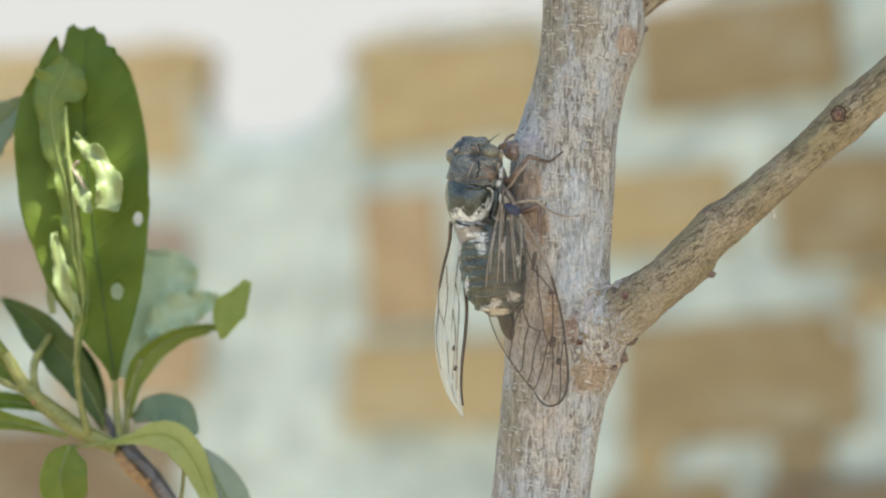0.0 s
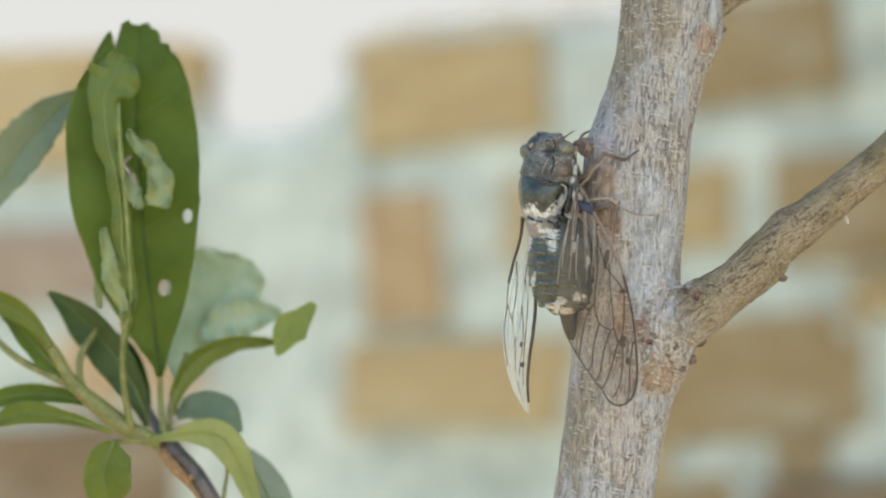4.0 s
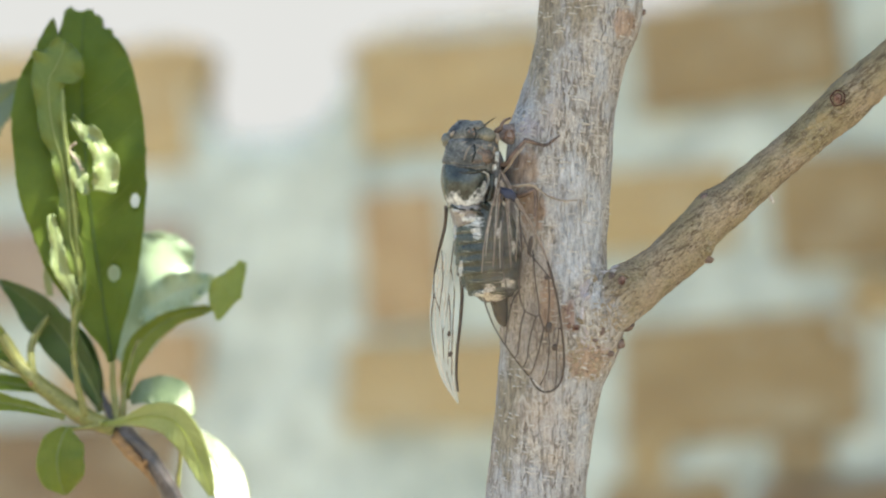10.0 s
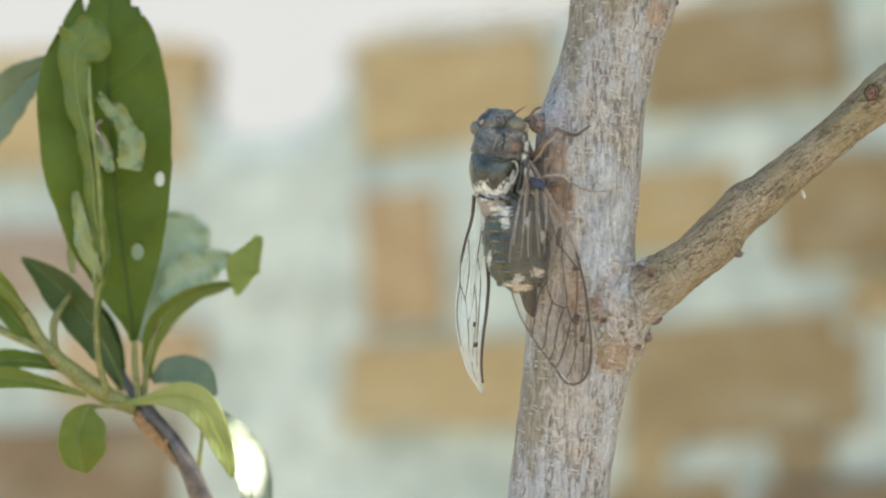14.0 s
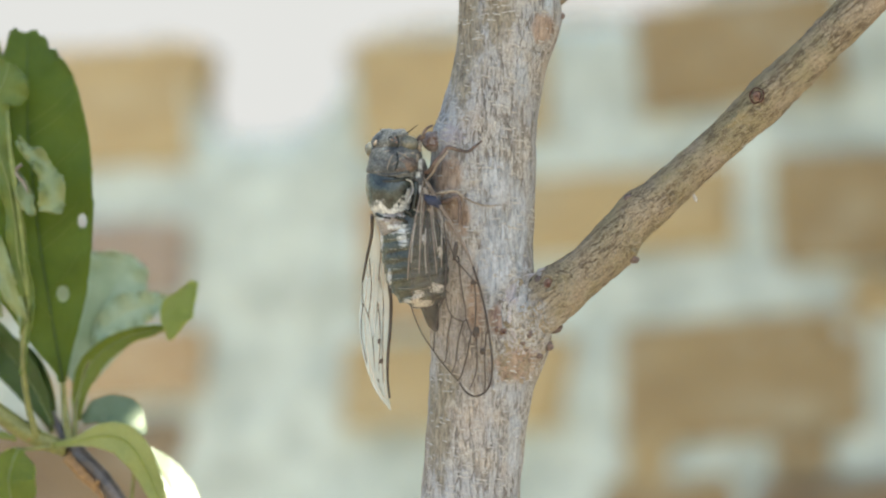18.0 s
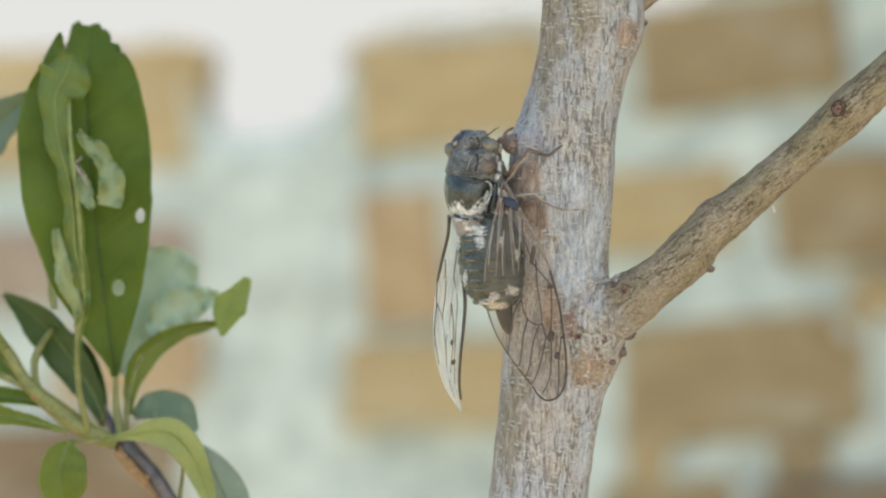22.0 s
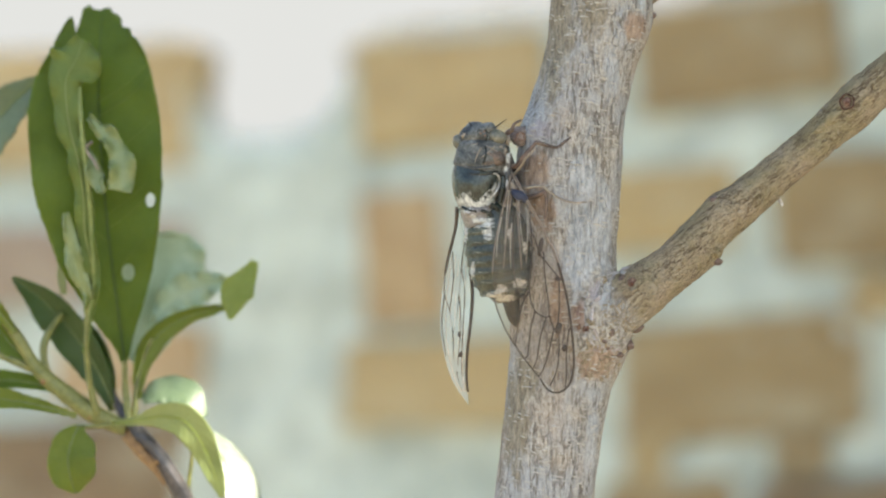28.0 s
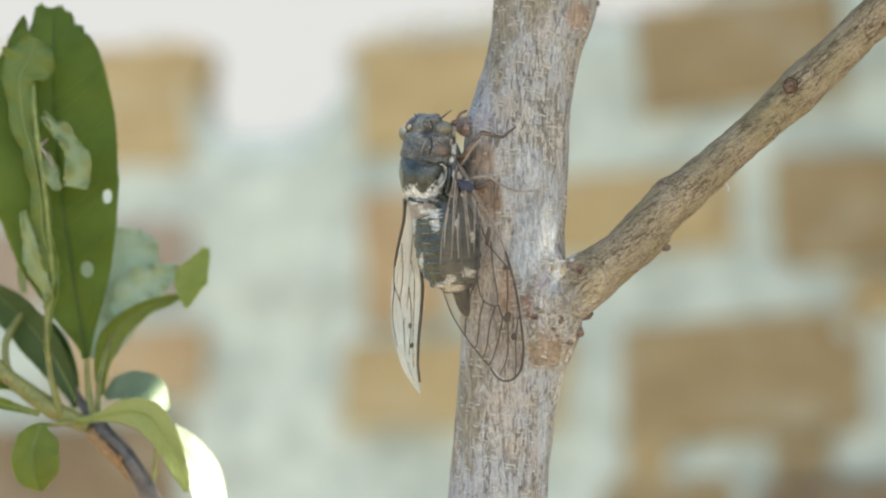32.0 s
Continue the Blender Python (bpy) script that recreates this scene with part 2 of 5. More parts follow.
BRICKS_BY_TONE = [brick_material("ochre_brick", (0.385, 0.295, 0.155), (0.465, 0.37, 0.20)),
                  brick_material("brown_brick", (0.25, 0.185, 0.097), (0.315, 0.24, 0.125)),
                  brick_material("red_brick", (0.375, 0.268, 0.157), (0.455, 0.345, 0.20)),
                  brick_material("dark_brick", (0.15, 0.11, 0.07), (0.21, 0.155, 0.095)),
                  brick_material("mauve_brick", (0.27, 0.215, 0.175), (0.34, 0.28, 0.23))]
MORTAR = plain_material("pale_mortar", (0.415, 0.485, 0.45), (0.505, 0.575, 0.54), 5, 0.92, 0.5, 0.006)
COPING = plain_material("ochre_mortar", (0.52, 0.42, 0.27), (0.66, 0.57, 0.42), 30, 0.92, 0.5, 0.004)
PLASTER = plain_material("plain_plaster", (0.50, 0.47, 0.40), (0.60, 0.57, 0.50), 3, 0.9, 0.3, 0.004)
SOIL = plain_material("dry_soil", (0.22, 0.17, 0.11), (0.36, 0.29, 0.20), 6, 0.95, 0.6, 0.02)
HAZE = glow_material("bright_haze", (0.955, 0.945, 1.0), 0.314)

# ---- small geometry helpers ----
K = math.tan(radians(10.85)) / 784
BACK = [0.0]  # the twig stands this far behind the trunk


def at(u, v, d=0.0):
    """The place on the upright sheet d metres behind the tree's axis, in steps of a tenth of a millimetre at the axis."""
    d += BACK[0]
    r = (0.40 + d) * K
    return Vector(((u - 784) * r, d, 1.30 - (v - 441) * r))


def part(name, bm, material, parent=None, label="", smooth=True):
    me = bpy.data.meshes.new(name)
    bm.to_mesh(me)
    bm.free()
    if smooth:
        me.shade_smooth()
    me.materials.append(material)
    ob = new(name, me)
    if parent:
        ob.parent = parent
    return tagged(ob, label) if label else ob


def empty(name, where, **tags):
    ob = new(name)
    ob.empty_display_size = 0.01
    ob.location = where
    return tagged(ob, **tags)


def spline(points, steps):
    """Catmull-Rom through tuples of any length."""
    pts = [np.array(p, float) for p in points]
    pts = [2 * pts[0] - pts[1], *pts, 2 * pts[-1] - pts[-2]]
    out = []
    for i in range(1, len(pts) - 2):
        a, b, c, d = pts[i - 1:i + 3]
        for s in range(steps):
            t = s / steps
            out.append(0.5 * (2 * b + (c - a) * t + (2 * a - 5 * b + 4 * c - d) * t * t + (3 * b - a - 3 * c + d) * t ** 3))
    return out + [pts[-2]]


def skin(bm, rings, closed_ends=True):
    for a, b in zip(rings, rings[1:]):
        n = len(a)
        for i in range(n):
            bm.faces.new((a[i], a[(i + 1) % n], b[(i + 1) % n], b[i]))
    if closed_ends:
        bm.faces.new(rings[0][::-1])
        bm.faces.new(rings[-1])
    return bm


def tube(bm, points, radii, n=10, origin=Vector(), rough=0.0, freq=400.0):
    """A round limb along world points, with one radius a point."""
    pts = [Vector(p[:3]) for p in points]
    rings, side = [], None
    for i, p in enumerate(pts):
        way = (pts[min(i + 1, len(pts) - 1)] - pts[max(i - 1, 0)]).normalized()
        if side is None:
            side = way.orthogonal().normalized()
        side = (side - way * side.dot(way)).normalized()
        other = way.cross(side)
        ring = []
        for k in range(n):
            a = 2 * math.pi * k / n
            out = side * math.cos(a) + other * math.sin(a)
            r = radii[i] * (1 + (rough * noise.noise((p + out * radii[i]) * freq) if rough else 0))
            ring.append(bm.verts.new(p + out * r - origin))
        rings.append(ring)
    return skin(bm, rings)


def limb(name, knots, material, parent, origin, steps=6, n=10, rough=0.0, freq=400.0, label=""):
    """knots: (u, v, depth in mm, radius in mm)."""
    run = spline(knots, steps)
    bm = bmesh.new()
    tube(bm, [at(p[0], p[1], p[2] / 1000) for p in run], [max(p[3], 0.02) / 1000 for p in run], n, origin, rough, freq)
    return part(name, bm, material, parent, label)


def loft(bm, rings, origin, n=36, steps=6, rough=0.0, freq=300.0, ripple=None):
    """Body sections: (u, v, half width in tenths of mm, depth in mm, half depth in mm), square to the run of their centres."""
    run = spline(rings, steps)
    out = []
    for i, (u, v, w, d, h) in enumerate(run):
        a, b = run[max(i - 1, 0)], run[min(i + 1, len(run) - 1)]
        way = Vector((b[0] - a[0], b[1] - a[1])).normalized()
        ring = []
        for k in range(n):
            t = 2 * math.pi * k / n
            c, s = math.cos(t), math.sin(t)
            f = 1 + (ripple(i / (len(run) - 1)) if ripple else 0)
            p = at(u + way.y * -w * c * f, v + way.x * w * c * f, 0)
            p.y = (d + h * s * f) / 1000
            if rough:
                p += (p - at(u, v, d / 1000)) * rough * noise.noise(p * freq)
            ring.append(bm.verts.new(p - origin))
        out.append(ring)
    return skin(bm, out)


def blob(bm, centre, radii, origin, turn=0.0, rough=0.0, freq=800.0, seg=16):
    """A rounded lump; radii along the picture's axes in mm, (across, away, up), turned about the view axis in degrees."""
    made = bmesh.ops.create_uvsphere(bm, u_segments=seg, v_segments=max(6, seg // 2 + 2), radius=1.0)["verts"]
    m = Matrix.Translation(centre - origin) @ Matrix.Rotation(radians(turn), 4, "Y") @ Matrix.Diagonal(
        (radii[0] / 1000, radii[1] / 1000, radii[2] / 1000, 1))
    for vtx in made:
        f = 1 + (rough * noise.noise(vtx.co * 2.3 + centre * freq) if rough else 0)
        vtx.co = m @ (vtx.co * f)
    return bm


# ---- ground and walls ----
bm = bmesh.new()
bmesh.ops.create_grid(bm, x_segments=60, y_segments=60, size=1.0)
for vtx in bm.verts:
    x, y = vtx.co.x, vtx.co.y
    f = 6 + 600 * max(abs(x), abs(y)) ** 4
    vtx.co = (x * f, y * f, 0.015 * noise.noise(Vector((x * f, y * f, 0)) * 2.0) - 0.01)
tagged(part("ground", bm, SOIL), "dry brown garden soil under the tree", "ground", kind="structure")

WALL_Y = 1.0


def wall_at(u, v, d=0.0):
    return at(u, v, WALL_Y + d)


# the wall's top edge, falling in steps to a gap over the pale mortar
TOP = [(-6000, 150), (-600, 150), (-40, 132), (60, 128), (344, 82), (354, 215), (376, 240), (480, 246), (560, 222), (600, 176), (624, 100), (690, 66), (800, 54),
       (960, 40), (1080, 38), (1140, 40), (1260, 0), (1568, -50), (2400, -120), (6000, -120)]


def top_edge(u):
    for (a, va), (b, vb) in zip(TOP, TOP[1:]):
        if a <= u <= b:
            return va + (vb - va) * (u - a) / (b - a)
    return -120


bm = bmesh.new()
us = sorted({*range(-6000, -400, 350), *range(-400, 1950, 24), *range(1950, 6000, 350), 345, 353, 601, 623})
cols = []
for u in us:
    top = top_edge(u) + 4 * noise.noise(Vector((u * 0.02, 0, 3)))
    front, back = [], []
    foot = wall_at(u, 0)
    vs = [top + (1400 - top) * k / 46 for k in range(47)]
    for k, v in enumerate(vs):
        p = wall_at(u, v)
        p.y += 0.006 * noise.noise(p * 14) + 0.003 * noise.noise(p * 45) + (0.006 if k == 0 else 0)
        front.append(bm.verts.new(p))
    front.append(bm.verts.new((foot.x, WALL_Y, -0.05)))
    b0 = wall_at(u, top)
    back = [bm.verts.new((b0.x, WALL_Y + 0.11, b0.z)), bm.verts.new((b0.x, WALL_Y + 0.11, -0.05))]
    cols.append(front + back[::-1])
for a, b in zip(cols, cols[1:]):
    n = len(a)
    for i in range(n):
        bm.faces.new((a[i], a[(i + 1) % n], b[(i + 1) % n], b[i]))
wall = part("wall_brick", bm, MORTAR)
tagged(wall, "old brick wall with thick pale mortar, crumbling top", "wall", kind="structure")


def brick_mesh(kind, tone):
    """A worn brick, one unit each way, its edges rounded."""
    b = bmesh.new()
    bmesh.ops.create_cube(b, size=1.0)
    bmesh.ops.bevel(b, geom=list(b.edges), offset=0.045, segments=1, affect="EDGES", profile=0.6)
    rnd = random.Random(kind)
    for vtx in b.verts:
        vtx.co *= 1 + 0.16 * (rnd.random() - 0.5)
    me = bpy.data.meshes.new("brick")
    b.to_mesh(me)
    b.free()
    me.materials.append(BRICKS_BY_TONE[tone])
    return me


# unseen wall, added to block sun and sky from the right
bm = bmesh.new()
bmesh.ops.create_cube(bm, size=1.0)
for vtx in bm.verts:
    vtx.co = (0.75 + 0.3 * (vtx.co.x + 0.5), 1.70 + 3.6 * vtx.co.y, 2.70 + 5.5 * vtx.co.z)
bmesh.ops.bevel(bm, geom=list(bm.edges), offset=0.01, segments=2, affect="EDGES")
tagged(part("wall_sun_block", bm, PLASTER, smooth=False), "added unseen plastered wall that keeps the sun off the brick wall", "wall",
       kind="structure")
bm = bmesh.new()
bmesh.ops.create_grid(bm, x_segments=8, y_segments=8, size=1.0)
for vtx in bm.verts:
    vtx.co = (vtx.co.x * 60, 40 + 0.2 * vtx.co.x ** 2, vtx.co.y * 16 + 15.9)
tagged(part("backdrop", bm, HAZE), "white overexposed hazy sky above the wall", "sky", kind="structure")

# a lumpy bead of ochre mortar along the broken top
for lo, hi in ((-60, 328), (628, 1900)):
    line = [wall_at(u, top_edge(u) + 6, 0.03 + 0.01 * math.sin(u * 0.05)) for u in range(lo, hi, 14)]
    bm = bmesh.new()
    tube(bm, line, [0.009 + 0.004 * noise.noise(p * 25) for p in line], 10, Vector(), 0.3, 60)
    part("coping", bm, COPING, wall, "lumpy ochre mortar along the top of the wall")

# ---- the tree ----
FORK = at(1060, 560)
tree = empty("fruit_tree", FORK, label="slender young fruit tree with grey-brown speckled bark", category="tree")
def spots(*rows):
    return [(at(u, v, -0.008) - FORK, a * K * 0.4, b * K * 0.4) for u, v, a, b in rows]


# rust about the knot and the fork, darker olive high on one side, paler blue-grey on the other
BARK_PATCHED = bark_material("patched_trunk_bark", TRUNK_TONES, [
    (spots((978, 60, 38, 120), (962, 150, 22, 80), (1030, 40, 34, 70), (905, 770, 24, 130), (925, 690, 26, 50)), (0.13, 0.108, 0.075), (0.38, 0.335, 0.255), 0.8),
    (spots((1058, 420, 20, 110), (1010, 490, 34, 60), (1040, 800, 16, 90), (1068, 150, 18, 60), (1058, 545, 16, 40), (1030, 440, 45, 70), (1020, 330, 30, 40)), (0.27, 0.295, 0.33), (0.58, 0.605, 0.64), 0.8),
    (spots((1124, 22, 11, 32)), (0.36, 0.40, 0.46), (0.62, 0.66, 0.70), 0.9),
    (spots((944, 258, 26, 24), (1060, 640, 36, 9), (1040, 540, 14, 30)), (0.30, 0.265, 0.28), (0.46, 0.425, 0.445), 0.9),
    (spots((935, 330, 30, 50), (950, 395, 30, 50), (1012, 585, 18, 30), (1045, 668, 50, 34), (975, 560, 20, 60), (1112, 70, 26, 30)),
     (0.20, 0.125, 0.085), (0.48, 0.345, 0.25), 0.75),
    (spots((1016, 578, 10, 28)), (0.27, 0.165, 0.145), (0.47, 0.35, 0.31), 0.5)])
# trunk sections: centre u, v, depth mm, radius in tenths of a mm
TRUNK = [(790, 13900, 6, 190), (792, 11000, 6, 150), (800, 7500, 5, 128), (820, 4500, 4, 114), (850, 2600, 2, 104), (884, 1900, 1, 99), (920, 1300, 0, 95),
         (950, 960, 0, 87), (957, 879, 0, 86), (967.5, 797, 0, 88), (980.5, 697, 0, 92), (989, 647, 0, 96), (987, 590, 0, 95), (983, 540, 0, 92),
         (985, 487, 0, 91), (990, 397, 0, 91), (996, 297, 0, 91), (1006, 237, 0, 87), (1015, 197, 0, 84), (1031, 127, 0, 83), (1041, 82, 0, 88),
         (1046, 47, 0, 89), (1048, 0, 0, 89), (1050, -60, 0, 90), (1062, -300, 2, 84), (1085, -900, 4, 74), (1105, -1800, 20, 62),
         (1110, -2800, 50, 50), (1115, -4200, 85, 30), (1118, -5000, 105, 12)]


def bark_relief(p, a):
    """Raised fibres and shallow cracks, long with the grain."""
    q = Vector((p.x * 900, p.y * 900, p.z * 220))
    r = Vector((p.x * 260, p.y * 260, p.z * 60))
    w = Vector((p.x * 60, p.y * 60, p.z * 40))
    return 0.00022 * noise.noise(q) + 0.00020 * noise.noise(r) + 0.0006 * noise.noise(w)


def bark_limb(name, run, parent, origin, material, n=120, relief=bark_relief, lumps=()):
    bm = bmesh.new()
    rings, side = [], None
    pts = [at(u, v, d / 1000) for u, v, d, r in run]
    for i, p in enumerate(pts):
        way = (pts[min(i + 1, len(pts) - 1)] - pts[max(i - 1, 0)]).normalized()
        side = way.orthogonal().normalized() if side is None else (side - way * side.dot(way)).normalized()
        other = way.cross(side)
        r = run[i][3] * K * 0.40
        ring = []
        for k in range(n):
            a = 2 * math.pi * k / n
            out = side * math.cos(a) + other * math.sin(a)
            q = p + out * r
            rr = r + relief(q, a)
            for c, size, rise in lumps:
                rr += rise * math.exp(-((q - c).length / size) ** 2)
            ring.append(bm.verts.new(p + out * rr - origin))
        rings.append(ring)
    skin(bm, rings)
    return part(name, bm, material, parent)


run = []
fine = spline(TRUNK, 40)
last = None
for p in fine:
    gap = 3.2 if -80 < p[1] < 980 else 40
    if last is None or abs(p[1] - last) >= gap:
        run.append(p)
        last = p[1]
TRUNK_LUMPS = [(at(922, 250, -0.004), 0.0026, 0.0010), (at(1136, 52, 0.0), 0.0035, 0.0008), (at(1075, 628, -0.004), 0.005, 0.0014),
               (at(940, 330, -0.007), 0.006, 0.0008), (at(945, 262, -0.0075), 0.0028, 0.0008), (at(1060, 575, -0.0060), 0.0055, 0.0026),
               (at(1048, 520, -0.0070), 0.0030, 0.0009), (at(1034, 560, -0.0078), 0.0022, 0.0007), (at(1040, 612, -0.0078), 0.0030, 0.0010)]
trunk_run = run
trunk = bark_limb("trunk", run, tree, FORK, BARK_PATCHED, 130, lumps=TRUNK_LUMPS)
BRANCH = [(1030, 606, -1.5, 30), (1050, 594, -4.0, 40), (1074, 576, -4.9, 45), (1106, 552, -4.6, 43.5), (1146, 521, -3.6, 41), (1188, 487, -3, 39), (1240, 433, -2.5, 37),
          (1310, 374, -2, 37), (1400, 297, -2, 37), (1490, 218, -2, 38), (1568, 146, -3, 36), (1700, 18, -4, 36),
          (1900, -180, -6, 36), (2300, -600, -10, 30), (2800, -1300, -14, 22), (3100, -2000, -16, 14)]
run, last = [], None
for p in spline(BRANCH, 40):
    gap = 3.0 if p[0] < 1640 else 30
    if last is None or abs(p[0] - last) >= gap:
        run.append(p)
        last = p[0]
BRANCH_LUMPS = [(at(1484, 200, -0.006), 0.004, 0.0009), (at(1250, 376, -0.001), 0.003, 0.0008), (at(1235, 478, -0.002), 0.003, 0.0010),
                (at(1100, 525, -0.006), 0.004, 0.0008)]
branch_run = run
branch = bark_limb("side_branch", run, tree, FORK, BARK_FORKED, 90, lumps=BRANCH_LUMPS)
limb("upper_branch", [(1085, 40, 3, 3.2), (1120, 15, 3, 2.6), (1160, -8, 4, 1.9), (1230, -50, 6, 1.7), (1400, -240, 10, 1.6),
                      (1800, -900, 20, 1.2)], BARK_BRANCH, tree, FORK, 8, 14, 0.12)
SKINS = [BVHTree.FromPolygons([v.co + FORK for v in ob.data.vertices], [p.vertices[:] for p in ob.data.polygons]) for ob in (trunk, branch)]
FRONT = Vector((0, -0.40, 1.30))


def on_bark(u, v):
    """The foremost place on trunk or branch, the way out of it, and which of the two."""
    found = []
    for i, tree_skin in enumerate(SKINS):
        p, out, _, far = tree_skin.ray_cast(FRONT, (at(u, v) - FRONT).normalized())
        if p:
            found.append((far, i, p, out if out.y < 0 else -out))
    return min(found)[1:] if found else (None, None, None)


rnd = random.Random(4)
TRUNK_AXIS = [(p[0], p[1]) for p in trunk_run]


def grain_way(i, v):
    if i == 1:
        return Vector((0.788, 0, 0.615))
    a, b = (np.interp(v + s, [q[1] for q in TRUNK_AXIS[::-1]], [q[0] for q in TRUNK_AXIS[::-1]]) for s in (-20, 20))
    return Vector((a - b, 0, 40)).normalized()


def corky_speck(bm, u, v, long, high, lift, cross=True):
    """A small raised lens of cork, lying across the grain or along it."""
    i, p, out = on_bark(u, v)
    if p is None:
        return
    axis = grain_way(i, v)
    axis = (axis - out * axis.dot(out)).normalized()
    flat = out.cross(axis)
    if not cross:
        axis, flat = flat, axis
    tilt = rnd.uniform(-0.22, 0.22)
    mid = [bm.verts.new(p + out * lift + flat * long * s - FORK) for s in (-0.35, 0.35)]
    rim = []
    for k in range(8):
        x = 2 * math.pi * (k + 0.5) / 8
        j = rnd.uniform(0.75, 1.2)
        rim.append(bm.verts.new(p - out * 0.0001 + flat * (long * math.cos(x) * j) + axis * (high * math.sin(x) * j + tilt * long * math.cos(x)) - FORK))
    for k in range(8):
        a, b = rim[k], rim[(k + 1) % 8]
        ends = [mid[0 if math.cos(2 * math.pi * (q + 0.5) / 8) < 0 else 1] for q in (k, k + 1)]
        bm.faces.new((a, b, ends[0]) if ends[0] is ends[1] else (a, b, ends[1], ends[0]))


bm = bmesh.new()
for k in range(800):
    v = rnd.uniform(-60, 950)
    u = np.interp(v, [q[1] for q in TRUNK_AXIS[::-1]], [q[0] for q in TRUNK_AXIS[::-1]]) + 92 * math.sin(rnd.uniform(-1.5, 1.5))
    big = rnd.random() < 0.6
    corky_speck(bm, u, v, rnd.uniform(0.0006, 0.0011) if big else rnd.uniform(0.0003, 0.0006), rnd.uniform(0.00013, 0.00022), rnd.uniform(0.00012, 0.0003))
tagged(part("bark_speckle", bm, LENTICEL, tree, "pale corky specks on the bark", smooth=False), kind="stuff")
bm = bmesh.new()
for k in range(100):
    u, v = rnd.gauss(1042, 24), rnd.uniform(624, 694)
    corky_speck(bm, u, v, rnd.uniform(0.0003, 0.0009), rnd.uniform(0.00014, 0.00024), rnd.uniform(0.00015, 0.0004), cross=rnd.random() < 0.4)
for k in range(80):
    u, v = rnd.gauss(1088, 26), rnd.gauss(592, 20)
    corky_speck(bm, u, v, rnd.uniform(0.0003, 0.0008), rnd.uniform(0.00014, 0.00024), rnd.uniform(0.00015, 0.0004), cross=rnd.random() < 0.5)
for k in range(120):
    s = rnd.uniform(30, 520)
    corky_speck(bm, 1110 + 0.788 * s + 14, 550 - 0.63 * s + rnd.uniform(0, 26), rnd.uniform(0.0003, 0.0007), rnd.uniform(0.0001, 0.00018), 0.00018, cross=rnd.random() < 0.75)
for k in range(240):
    s = rnd.uniform(0, 560)
    u, v = 1110 + 0.788 * s + rnd.uniform(-36, 36) * 0.615, 550 - 0.63 * s + rnd.uniform(-42, 42) * 0.788
    corky_speck(bm, u, v, rnd.uniform(0.00025, 0.0006), rnd.uniform(0.00008, 0.00014), rnd.uniform(0.00008, 0.0002))
tagged(part("bark_wrinkle", bm, TAN_CORK, tree, "tan corky wrinkles about the fork", smooth=False), kind="stuff")


def lump_on_bark(name, u, v, size, turn, mat, label="", sink=0.3, rough=0.4, seg=14):
    """A rounded lump set into the bark; size as (across, out, up) in mm."""
    _, p, out = on_bark(u, v)
    if p is None:
        return None
    bm = blob(bmesh.new(), p - out * size[1] * sink / 1000, size, FORK, turn, rough, 900, seg)
    return part(name, bm, mat, tree, label)


for u, v, d, size, turn in ((1117, 605, -3.5, (1.2, 0.9, 0.6), -25), (1104, 634, -4.5, (0.8, 0.8, 0.8), -30), (1251, 482, -3.2, (1.5, 1.1, 0.85), 18),
                            (1142, 51, -1, (0.5, 0.6, 0.5), 20)):
    part("bud", blob(bmesh.new(), at(u, v, d / 1000), size, FORK, turn, 0.35), BUD, tree)
for u, v, size, turn in ((1084, 651, (1.0, 0.7, 0.55), 8), (1064, 640, (0.6, 0.4, 0.35), -15), (1072, 612, (0.55, 0.5, 0.8), 20), (1058, 628, (0.7, 0.4, 0.35), 10),
                         (1088, 517, (0.5, 0.4, 0.9), 12), (1250, 374, (0.8, 0.7, 0.6), -30)):
    lump_on_bark("bud", u, v, size, turn, BUD)
for u, v, size, turn in ((1484, 202, (0.8, 0.5, 0.9), 20), (1106, 524, (0.75, 0.5, 0.95), 20), (1026, 605, (0.8, 0.45, 0.5), -30), (1014, 602, (0.4, 0.35, 0.5), 0)):
    lump_on_bark("bud_scar", u, v, size, turn, SCAR, "reddish brown bud scar")


def bark_ring(u, v, r, thick, mat, squash=1.0):
    """A raised rim round a scar."""
    _, p, out = on_bark(u, v)
    side = out.cross(Vector((0, 0, 1))).normalized()
    up = side.cross(out)
    pts = [p + (side * math.cos(x) + up * math.sin(x) * squash) * r * (1 + 0.05 * math.sin(5 * x + u)) for x in (2 * math.pi * k / 18 for k in range(19))]
    part("scar_rim", tube(bmesh.new(), pts, [thick * rnd.uniform(0.6, 1.2) for _ in pts], 8, FORK, 0.4, 900), mat, tree)


bark_ring(1484, 202, 0.0012, 0.00016, PIT, 1.1)
bark_ring(1484, 202, 0.0007, 0.00012, PIT, 1.1)
bark_ring(1106, 524, 0.0012, 0.00026, BARK_BRANCH, 1.3)
for u, v, size in ((1484, 203, (0.35, 0.25, 0.4)), (1107, 527, (0.35, 0.25, 0.4)), (1027, 607, (0.4, 0.2, 0.3))):
    lump_on_bark("scar_pit", u, v, size, 20, PIT, sink=-0.9)
for u, v, size, turn in ((1462, 228, (2.2, 0.8, 1.1), -42), (1440, 246, (1.5, 0.6, 0.7), -42), (1255, 470, (1.0, 0.7, 0.7), 30)):
    lump_on_bark("swelling", u, v, size, turn, BARK_BRANCH, rough=0.25, seg=18)
part("knot", blob(bmesh.new(), at(908, 266, -0.0045), (1.75, 1.6, 1.75), FORK, 0, 0.15, 300, 24), KNOT, tree, "round reddish brown knot")
